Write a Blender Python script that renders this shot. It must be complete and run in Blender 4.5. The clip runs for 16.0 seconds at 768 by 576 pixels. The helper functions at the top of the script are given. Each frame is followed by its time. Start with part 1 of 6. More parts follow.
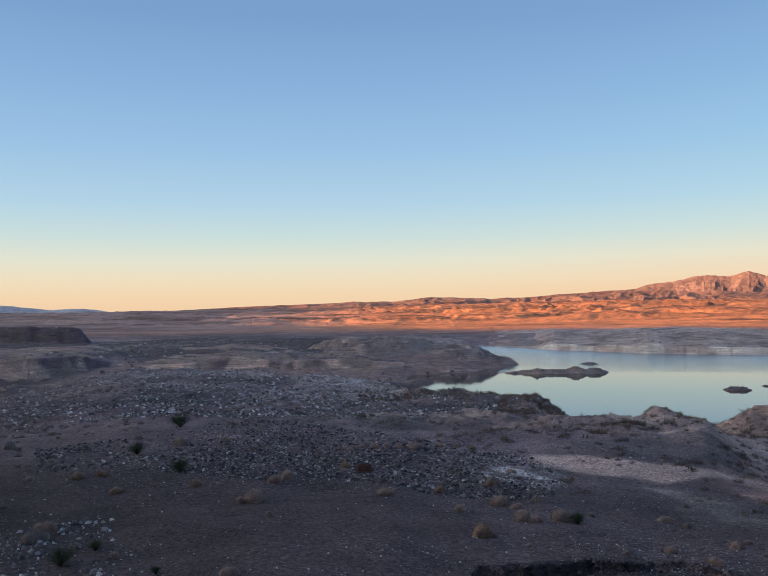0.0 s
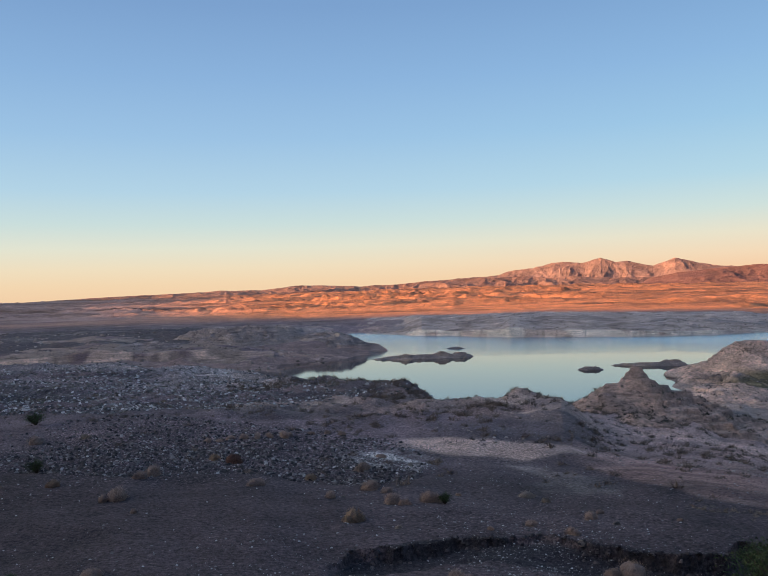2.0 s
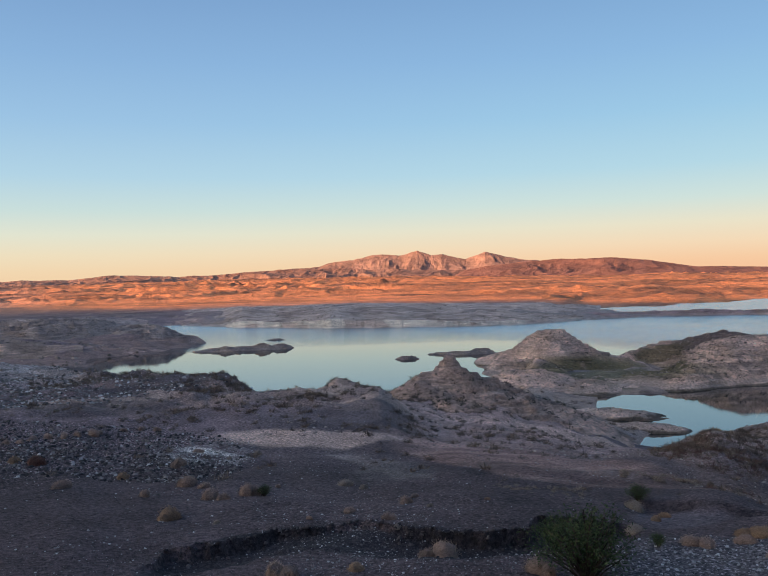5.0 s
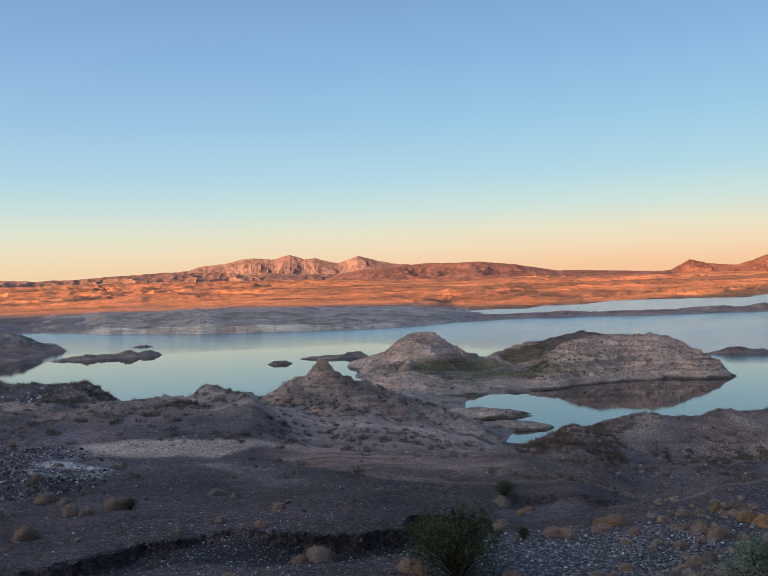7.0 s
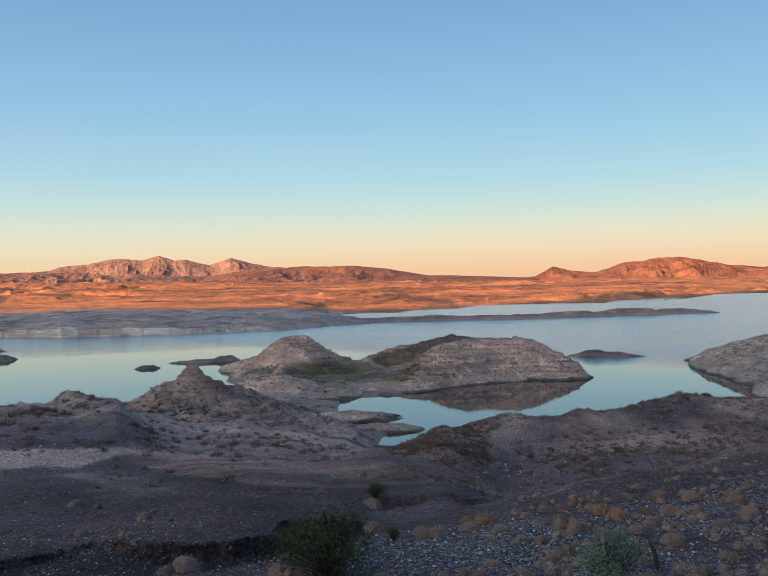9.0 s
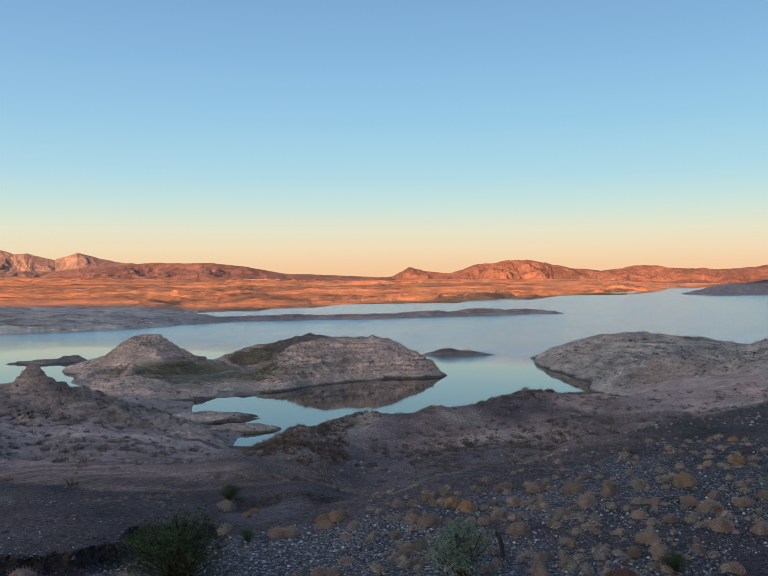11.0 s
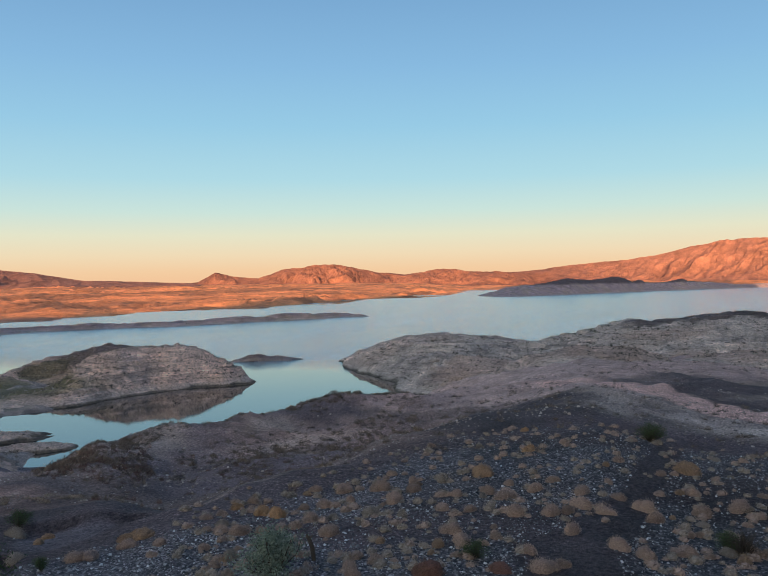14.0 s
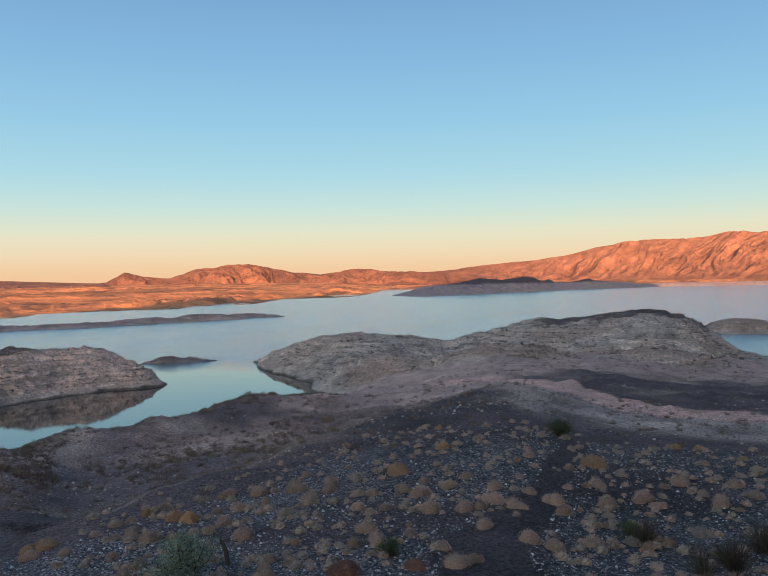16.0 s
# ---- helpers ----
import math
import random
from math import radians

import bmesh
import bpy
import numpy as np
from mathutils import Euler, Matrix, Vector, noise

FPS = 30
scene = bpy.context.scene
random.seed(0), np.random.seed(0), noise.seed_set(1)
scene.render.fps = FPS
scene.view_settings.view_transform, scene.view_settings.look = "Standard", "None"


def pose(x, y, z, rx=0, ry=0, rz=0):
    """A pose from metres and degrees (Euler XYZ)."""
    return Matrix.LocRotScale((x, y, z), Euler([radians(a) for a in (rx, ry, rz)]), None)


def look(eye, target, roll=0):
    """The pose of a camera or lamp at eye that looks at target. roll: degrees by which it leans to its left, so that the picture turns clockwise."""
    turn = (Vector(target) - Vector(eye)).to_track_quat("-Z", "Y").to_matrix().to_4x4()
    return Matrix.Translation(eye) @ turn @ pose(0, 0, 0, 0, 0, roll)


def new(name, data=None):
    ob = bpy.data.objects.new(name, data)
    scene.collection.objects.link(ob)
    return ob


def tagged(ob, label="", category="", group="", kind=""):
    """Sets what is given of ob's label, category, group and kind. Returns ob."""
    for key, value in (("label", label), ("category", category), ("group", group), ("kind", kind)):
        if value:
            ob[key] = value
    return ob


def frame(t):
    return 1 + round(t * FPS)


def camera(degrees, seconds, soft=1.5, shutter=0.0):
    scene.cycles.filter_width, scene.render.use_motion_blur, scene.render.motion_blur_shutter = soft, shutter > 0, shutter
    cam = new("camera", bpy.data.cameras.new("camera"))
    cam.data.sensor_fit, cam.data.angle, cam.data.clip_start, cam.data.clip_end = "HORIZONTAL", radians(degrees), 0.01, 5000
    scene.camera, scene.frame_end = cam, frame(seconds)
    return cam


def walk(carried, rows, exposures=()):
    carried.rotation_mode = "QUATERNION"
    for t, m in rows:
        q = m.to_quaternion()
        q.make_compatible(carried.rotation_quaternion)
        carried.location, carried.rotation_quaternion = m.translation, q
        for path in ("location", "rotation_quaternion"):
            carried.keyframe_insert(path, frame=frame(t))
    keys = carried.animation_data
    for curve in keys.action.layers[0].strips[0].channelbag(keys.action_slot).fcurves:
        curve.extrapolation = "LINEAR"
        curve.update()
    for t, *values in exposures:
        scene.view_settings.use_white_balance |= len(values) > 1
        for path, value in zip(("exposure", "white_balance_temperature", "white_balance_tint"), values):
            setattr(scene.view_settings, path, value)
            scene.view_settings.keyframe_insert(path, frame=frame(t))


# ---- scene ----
cam = camera(52.20, 16.0, soft=0.5)
STOPS = 1.5    # exposure
EYE = 20.0    # height of the eye above the lake
ARM = 0.06    # the phone turns a hand's width in front of the wrist
ROWS = [      # seconds, tilt, lean, heading
    (0.0, 91.730, 0.802, 0.024),
    (0.5, 91.779, 1.191, -2.315),
    (1.0, 91.107, 1.366, -5.158),
    (1.5, 90.809, 1.261, -7.145),
    (2.0, 90.659, 1.541, -9.481),
    (2.5, 90.341, 1.329, -11.569),
    (3.0, 90.125, 1.203, -14.136),
    (3.5, 89.893, 1.463, -16.006),
    (4.0, 89.753, 1.347, -17.980),
    (6.5, 89.765, 1.572, -29.593),
    (7.0, 89.772, 1.525, -31.794),
    (7.5, 89.779, 1.493, -34.067),
    (8.0, 89.713, 1.428, -36.627),
    (8.5, 89.741, 1.004, -38.737),
    (9.0, 89.841, 0.913, -40.967),
    (11.5, 89.616, 0.570, -53.524),
    (12.0, 89.650, 1.167, -55.682),
    (12.5, 89.865, 1.117, -58.429),
    (13.0, 89.751, 0.978, -60.531),
    (13.5, 89.812, 0.719, -63.068),
    (14.0, 89.885, 0.937, -65.239),
    (14.5, 89.992, 0.333, -67.054),
    (15.0, 89.842, 1.004, -68.974),
    (15.5, 89.778, 1.070, -69.906),
    (16.0, 89.774, 1.038, -71.420),
]
walk(cam, [(t, pose(-ARM * math.sin(radians(rz)), ARM * math.cos(radians(rz)), EYE, rx, ry, rz)) for t, rx, ry, rz in ROWS],
     exposures=[(0.0, STOPS, 6500, 10), (4.0, STOPS, 6500, 9), (9.0, STOPS, 6450, 4), (16.0, STOPS, 6350, 0)])   # the phone's white balance drifts towards green

# ---- world, sun ----
SUN_FROM = 255.0   # compass of the sun, clockwise from +y: low, behind the camera
SUN_UP = 5.5
world = bpy.data.worlds.new("world")
scene.world = world
world.use_nodes = True
wn, wl = world.node_tree.nodes, world.node_tree.links
wn.clear()
w_out = wn.new("ShaderNodeOutputWorld")
w_bg = wn.new("ShaderNodeBackground")
w_sky = wn.new("ShaderNodeTexSky")
w_sky.sky_type, w_sky.sun_disc = 'NISHITA', False
w_sky.sun_elevation, w_sky.sun_rotation = radians(SUN_UP), radians(SUN_FROM)
w_sky.dust_density, w_sky.ozone_density = 2.0, 2.0
w_gain = wn.new("ShaderNodeVectorMath")
w_gain.operation = 'SCALE'
w_gain.inputs["Scale"].default_value = 0.10
w_co = wn.new("ShaderNodeTexCoord")
w_sep = wn.new("ShaderNodeSeparateXYZ")
w_ramp = wn.new("ShaderNodeValToRGB")
w_mix = wn.new("ShaderNodeMix")
w_mix.data_type = 'RGBA'
w_mix.inputs["Factor"].default_value = 0.95


def lin(r, g, b):
    """sRGB 0..255 to linear."""
    return tuple((c / 255 / 12.92) if c < 10.3 else ((c / 255 + 0.055) / 1.055) ** 2.4 for c in (r, g, b)) + (1.0,)


SKY = [(0.0, (248, 210, 170)), (0.022, (248, 219, 180)), (0.042, (244, 227, 195)), (0.066, (231, 232, 213)),
       (0.095, (206, 226, 224)), (0.135, (182, 215, 234)), (0.2, (159, 198, 232)), (0.27, (142, 182, 224)), (0.35, (126, 164, 210)), (0.6, (98, 140, 192)), (1.0, (78, 116, 170))]
EAST = [(0.0, (252, 194, 153)), (0.022, (253, 207, 166)), (0.042, (250, 221, 187)), (0.066, (239, 230, 205)),
        (0.095, (212, 229, 224)), (0.135, (184, 219, 234)), (0.2, (160, 204, 234)), (0.27, (144, 187, 228)), (0.35, (128, 169, 214)), (0.6, (98, 142, 192)), (1.0, (78, 116, 170))]   # the side away from the sun is rosier
GLOW = [(0.0, (255, 218, 155)), (0.2, (255, 234, 192)), (0.45, (232, 226, 216)), (0.8, (130, 155, 190)), (1.0, (78, 116, 170))]   # the sunset side


def sky_ramp(node, stops, gain):
    for k, (at, c) in enumerate(stops):
        el = node.color_ramp.elements[k] if k < 2 else node.color_ramp.elements.new(at)
        el.position, el.color = at, tuple(gain * v for v in lin(*c)[:3]) + (1.0,)


sky_ramp(w_ramp, SKY, 1.0)
w_east = wn.new("ShaderNodeValToRGB")
sky_ramp(w_east, EAST, 1.0)
w_edot = wn.new("ShaderNodeVectorMath")
w_edot.operation = 'DOT_PRODUCT'
w_edot.inputs[1].default_value = (math.sin(radians(80)), math.cos(radians(80)), 0.0)
w_eside = wn.new("ShaderNodeMapRange")
w_eside.interpolation_type = 'SMOOTHSTEP'
w_eside.inputs["From Min"].default_value, w_eside.inputs["From Max"].default_value = 0.1, 0.95
w_both = wn.new("ShaderNodeMix")
w_both.data_type = 'RGBA'
wl.new(w_co.outputs["Generated"], w_edot.inputs[0])
wl.new(w_edot.outputs["Value"], w_eside.inputs["Value"])
wl.new(w_eside.outputs[0], w_both.inputs["Factor"])
wl.new(w_sep.outputs["Z"], w_east.inputs[0])
wl.new(w_ramp.outputs[0], w_both.inputs["A"])
wl.new(w_east.outputs[0], w_both.inputs["B"])
w_glow = wn.new("ShaderNodeValToRGB")
sky_ramp(w_glow, GLOW, 3.3)
w_dot = wn.new("ShaderNodeVectorMath")
w_dot.operation = 'DOT_PRODUCT'
w_dot.inputs[1].default_value = (math.sin(radians(SUN_FROM)), math.cos(radians(SUN_FROM)), 0.0)
w_side = wn.new("ShaderNodeMapRange")
w_side.interpolation_type = 'SMOOTHSTEP'
w_side.inputs["From Min"].default_value, w_side.inputs["From Max"].default_value = 0.25, 0.98
w_two = wn.new("ShaderNodeMix")
w_two.data_type = 'RGBA'
wl.new(w_co.outputs["Generated"], w_dot.inputs[0])
wl.new(w_dot.outputs["Value"], w_side.inputs["Value"])
wl.new(w_side.outputs[0], w_two.inputs["Factor"])
wl.new(w_both.outputs["Result"], w_two.inputs["A"])
wl.new(w_glow.outputs[0], w_two.inputs["B"])
wl.new(w_sep.outputs["Z"], w_glow.inputs[0])
wl.new(w_co.outputs["Generated"], w_sep.inputs[0])
wl.new(w_sep.outputs["Z"], w_ramp.inputs[0])
wl.new(w_sky.outputs[0], w_gain.inputs[0])
wl.new(w_gain.outputs[0], w_mix.inputs["A"])
wl.new(w_two.outputs["Result"], w_mix.inputs["B"])
wl.new(w_mix.outputs["Result"], w_bg.inputs[0])
wl.new(w_bg.outputs[0], w_out.inputs[0])
w_bg.inputs[1].default_value = 0.5 ** STOPS

sun = new("sun", bpy.data.lights.new("sun", 'SUN'))
sun.data.energy, sun.data.angle, sun.data.color = 5.0, radians(0.5), (1.0, 0.52, 0.26)
s_dir = Vector((math.sin(radians(SUN_FROM)) * math.cos(radians(SUN_UP)), math.cos(radians(SUN_FROM)) * math.cos(radians(SUN_UP)), math.sin(radians(SUN_UP))))
sun.matrix_world = look(s_dir * 400 + Vector((0, 0, EYE)), (0, 0, EYE))


# ---- noise and small tools ----
def hash2(ix, iy, seed):
    h = (ix.astype(np.int64) * 374761393 + iy.astype(np.int64) * 668265263 + seed * 974634777) & 0x7FFFFFFF
    h = ((h ^ (h >> 13)) * 1274126177) & 0x7FFFFFFF
    return ((h ^ (h >> 16)) & 0xFFFF) / 65535.0


def vnoise(x, y, seed=0):
    """Smooth value noise, -1 to 1."""
    ix, iy = np.floor(x), np.floor(y)
    fx, fy = x - ix, y - iy
    fx, fy = fx * fx * fx * (fx * (fx * 6 - 15) + 10), fy * fy * fy * (fy * (fy * 6 - 15) + 10)
    a, b = hash2(ix, iy, seed), hash2(ix + 1, iy, seed)
    c, d = hash2(ix, iy + 1, seed), hash2(ix + 1, iy + 1, seed)
    return 2 * ((a * (1 - fx) + b * fx) * (1 - fy) + (c * (1 - fx) + d * fx) * fy) - 1


def fbm(x, y, size, octaves=4, seed=0, gain=0.5):
    s, amp, tot = 0.0, 1.0, 0.0
    for o in range(octaves):
        k = 2.03 ** o / size
        ca, sa = math.cos(o * 1.1), math.sin(o * 1.1)
        s = s + amp * vnoise((x * ca - y * sa) * k + o * 17.3, (x * sa + y * ca) * k - o * 9.1, seed + o)
        tot += amp
        amp *= gain
    return s / tot


def ridged(x, y, size, octaves=4, seed=0, gain=0.5, power=2):
    """Sharp crests and gullies, 0 to 1."""
    s, amp, tot = 0.0, 1.0, 0.0
    for o in range(octaves):
        k = 2.1 ** o / size
        ca, sa = math.cos(o * 0.7 + 0.3), math.sin(o * 0.7 + 0.3)
        s = s + amp * (1 - np.abs(vnoise((x * ca - y * sa) * k + o * 11.7, (x * sa + y * ca) * k + o * 5.3, seed + o))) ** power
        tot += amp
        amp *= gain
    return s / tot


def smooth(a, b, x):
    t = np.clip((x - a) / (b - a), 0, 1)
    return t * t * (3 - 2 * t)


def polar(az, r):
    return r * math.sin(radians(az)), r * math.cos(radians(az))


def grid_mesh(name, X, Y, Z, material, keep=None, wrap=False, tone=None, smoothed=True):
    """A sheet from arrays of the same shape, smooth shaded, with an optional colour per point."""
    rows, cols = X.shape
    idx = np.arange(rows * cols).reshape(rows, cols)
    if wrap:
        idx = np.concatenate([idx, idx[:, :1]], 1)
    a, b, c, d = idx[:-1, :-1], idx[:-1, 1:], idx[1:, 1:], idx[1:, :-1]
    quads = np.stack([a, b, c, d], -1).reshape(-1, 4)
    if keep is not None:
        kf = keep.ravel()[quads].any(1)
        quads = quads[kf]
    used = np.zeros(rows * cols, bool)
    used[quads.ravel()] = True
    remap = np.cumsum(used) - 1
    co = np.stack([X.ravel(), Y.ravel(), Z.ravel()], 1)[used]
    quads = remap[quads]
    me = bpy.data.meshes.new(name)
    me.vertices.add(len(co))
    me.vertices.foreach_set("co", co.astype(np.float32).ravel())
    me.loops.add(quads.size)
    me.loops.foreach_set("vertex_index", quads.astype(np.int32).ravel())
    me.polygons.add(len(quads))
    me.polygons.foreach_set("loop_start", np.arange(0, quads.size, 4, dtype=np.int32))
    me.polygons.foreach_set("use_smooth", np.full(len(quads), smoothed))
    me.update(calc_edges=True)
    if tone is not None:
        at = me.color_attributes.new("tone", 'FLOAT_COLOR', 'POINT')
        col = np.ones((used.sum(), 4), np.float32)
        k = tone.shape[-1]
        col[:, :k] = tone.reshape(-1, k)[used]
        at.data.foreach_set("color", col.ravel())
    me.materials.append(material)
    return me


# ---- materials ----
def material(name, rough=0.9):
    m = bpy.data.materials.new(name)
    m.use_nodes = True
    b = m.node_tree.nodes["Principled BSDF"]
    b.inputs["Roughness"].default_value = rough
    b.inputs["Specular IOR Level"].default_value = 0.2
    return m, m.node_tree.nodes, m.node_tree.links, b


def tex_noise(n, l, scale, detail=4, rough=0.6, vec=None):
    t = n.new("ShaderNodeTexNoise")
    t.inputs["Scale"].default_value, t.inputs["Detail"].default_value, t.inputs["Roughness"].default_value = scale, detail, rough
    if vec is not None:
        l.new(vec, t.inputs["Vector"])
    return t.outputs["Fac"]


def ramp(n, l, fac, stops):
    r = n.new("ShaderNodeValToRGB")
    for k, (at, c) in enumerate(stops):
        e = r.color_ramp.elements[k] if k < 2 else r.color_ramp.elements.new(at)
        e.position, e.color = at, (*c, 1.0) if len(c) == 3 else c
    l.new(fac, r.inputs[0])
    return r.outputs[0]


def mix(n, l, fac, a, b, mode='MIX'):
    m = n.new("ShaderNodeMix")
    m.data_type, m.blend_type = 'RGBA', mode
    for v, s in ((fac, "Factor"), (a, "A"), (b, "B")):
        if isinstance(v, (int, float)):
            m.inputs[s].default_value = v
        elif isinstance(v, tuple):
            m.inputs[s].default_value = (*v, 1.0)[:4]
        else:
            l.new(v, m.inputs[s])
    return m.outputs["Result"]


def bump(n, l, b, height, strength, distance):
    k = n.new("ShaderNodeBump")
    k.inputs["Strength"].default_value, k.inputs["Distance"].default_value = strength, distance
    l.new(height, k.inputs["Height"])
    l.new(k.outputs[0], b.inputs["Normal"])


def position(n):
    return n.new("ShaderNodeNewGeometry").outputs["Position"]


def ground_material(name, grain, coarse, bump_m, soft=1.0):
    """Soil whose tone comes with the sheet, with two scales of mottling; the sheet's alpha says how stony it is."""
    m, n, l, b = material(name, 0.95)
    p = position(n)
    at = n.new("ShaderNodeAttribute")
    at.attribute_name = "tone"
    big = tex_noise(n, l, coarse, 6, 0.65, p)
    fine = tex_noise(n, l, grain, 5, 0.75, p)
    lo, hi = 1 - 0.38 * soft, 1 + 0.35 * soft
    c = mix(n, l, 1.0, at.outputs["Color"], ramp(n, l, big, [(0.3, (lo, lo, lo)), (0.7, (hi, hi, hi))]), 'MULTIPLY')
    lo, hi = 1 - 0.6 * soft, 1 + 0.85 * soft
    c = mix(n, l, 1.0, c, ramp(n, l, fine, [(0.36, (lo, lo, lo)), (0.5, (1.0, 1.0, 1.0)), (0.66, (hi, hi, hi))]), 'MULTIPLY')
    height = fine
    if name == "desert_soil":
        v = n.new("ShaderNodeTexVoronoi")
        v.inputs["Scale"].default_value = 20.0
        l.new(p, v.inputs["Vector"])
        sep = n.new("ShaderNodeSeparateColor")
        l.new(v.outputs["Color"], sep.inputs[0])
        peb = ramp(n, l, sep.outputs[0], [(0.0, (0.40, 0.40, 0.41)), (0.55, (0.85, 0.85, 0.86)), (0.85, (1.4, 1.4, 1.42)), (1.0, (3.4, 3.4, 3.4))])
        c = mix(n, l, at.outputs["Alpha"], c, mix(n, l, 1.0, c, peb, 'MULTIPLY'))
        sub = n.new("ShaderNodeMath")
        sub.operation = 'SUBTRACT'
        l.new(fine, sub.inputs[0])
        l.new(v.outputs["Distance"], sub.inputs[1])
        height = sub.outputs[0]
    l.new(c, b.inputs["Base Color"])
    bump(n, l, b, height, 0.7, bump_m)
    return m


def rock_material():
    """Layered desert rock: thin beds, cracks, blocks and dust."""
    m, n, l, b = material("layered_rock", 0.95)
    p = position(n)
    at = n.new("ShaderNodeAttribute")
    at.attribute_name = "tone"
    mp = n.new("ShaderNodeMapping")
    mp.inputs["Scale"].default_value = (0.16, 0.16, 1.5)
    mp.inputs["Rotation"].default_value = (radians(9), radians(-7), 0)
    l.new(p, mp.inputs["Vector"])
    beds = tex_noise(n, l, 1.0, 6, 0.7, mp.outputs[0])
    fine = tex_noise(n, l, 2.2, 6, 0.75, p)
    big = tex_noise(n, l, 0.10, 5, 0.6, p)
    v = n.new("ShaderNodeTexVoronoi")
    v.feature = 'DISTANCE_TO_EDGE'
    v.inputs["Scale"].default_value = 0.9
    l.new(p, v.inputs["Vector"])
    # dark beds of the rock, deepened to stand in for shade in crevices
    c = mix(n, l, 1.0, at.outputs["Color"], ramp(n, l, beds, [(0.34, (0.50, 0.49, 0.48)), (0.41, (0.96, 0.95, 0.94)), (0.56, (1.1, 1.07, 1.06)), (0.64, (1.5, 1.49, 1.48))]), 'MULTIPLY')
    c = mix(n, l, 1.0, c, ramp(n, l, fine, [(0.33, (0.52, 0.51, 0.51)), (0.46, (1, 1, 1)), (0.66, (1.55, 1.53, 1.51))]), 'MULTIPLY')
    c = mix(n, l, 1.0, c, ramp(n, l, big, [(0.3, (0.75, 0.74, 0.74)), (0.7, (1.22, 1.2, 1.18))]), 'MULTIPLY')
    c = mix(n, l, 1.0, c, ramp(n, l, v.outputs["Distance"], [(0.0, (0.86, 0.86, 0.86)), (0.05, (1, 1, 1))]), 'MULTIPLY')
    l.new(c, b.inputs["Base Color"])
    ad = n.new("ShaderNodeMath")
    ad.operation = 'ADD'
    l.new(beds, ad.inputs[0])
    l.new(fine, ad.inputs[1])
    bump(n, l, b, ad.outputs[0], 1.0, 0.6)
    return m


mat_ground = ground_material("desert_soil", 9.0, 0.35, 0.05)
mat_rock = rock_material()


def badland_material(name, scale=1.0, relief=5.0, contrast=1.0):
    """Eroded desert seen from afar: streaked beds, washes and broken ground at three scales."""
    m, n, l, b = material(name, 0.95)
    p = position(n)
    at = n.new("ShaderNodeAttribute")
    at.attribute_name = "tone"
    mp = n.new("ShaderNodeMapping")
    mp.inputs["Scale"].default_value = (0.7, 1.0, 2.2)
    mp.inputs["Rotation"].default_value = (0, 0, radians(-25))
    l.new(p, mp.inputs["Vector"])
    big = tex_noise(n, l, 0.012 / scale, 6, 0.62, mp.outputs[0])
    mid = tex_noise(n, l, 0.05 / scale, 6, 0.7, p)
    fine = tex_noise(n, l, 0.25 / scale, 4, 0.7, p)
    k = contrast
    c = mix(n, l, 1.0, at.outputs["Color"], ramp(n, l, big, [(0.36, (1 - 0.42 * k, 1 - 0.40 * k, 1 - 0.34 * k)), (0.5, (1, 1, 1)), (0.64, (1 + 0.26 * k, 1 + 0.22 * k, 1 + 0.16 * k))]), 'MULTIPLY')
    c = mix(n, l, 1.0, c, ramp(n, l, mid, [(0.34, (1 - 0.45 * k,) * 3), (0.5, (1, 1, 1)), (0.66, (1 + 0.35 * k,) * 3)]), 'MULTIPLY')
    c = mix(n, l, 1.0, c, ramp(n, l, fine, [(0.34, (1 - 0.35 * k,) * 3), (0.66, (1 + 0.32 * k,) * 3)]), 'MULTIPLY')
    l.new(c, b.inputs["Base Color"])
    ad = n.new("ShaderNodeMath")
    ad.operation = 'MULTIPLY_ADD'
    ad.inputs[1].default_value = 0.35
    l.new(fine, ad.inputs[0])
    l.new(mid, ad.inputs[2])
    bump(n, l, b, ad.outputs[0], 1.0, relief * scale)
    return m


mat_far = badland_material("far_badland", 1.0, 4.5, 0.6)
mat_crag = badland_material("mountain_rock", 1.3, 5.0, 0.55)


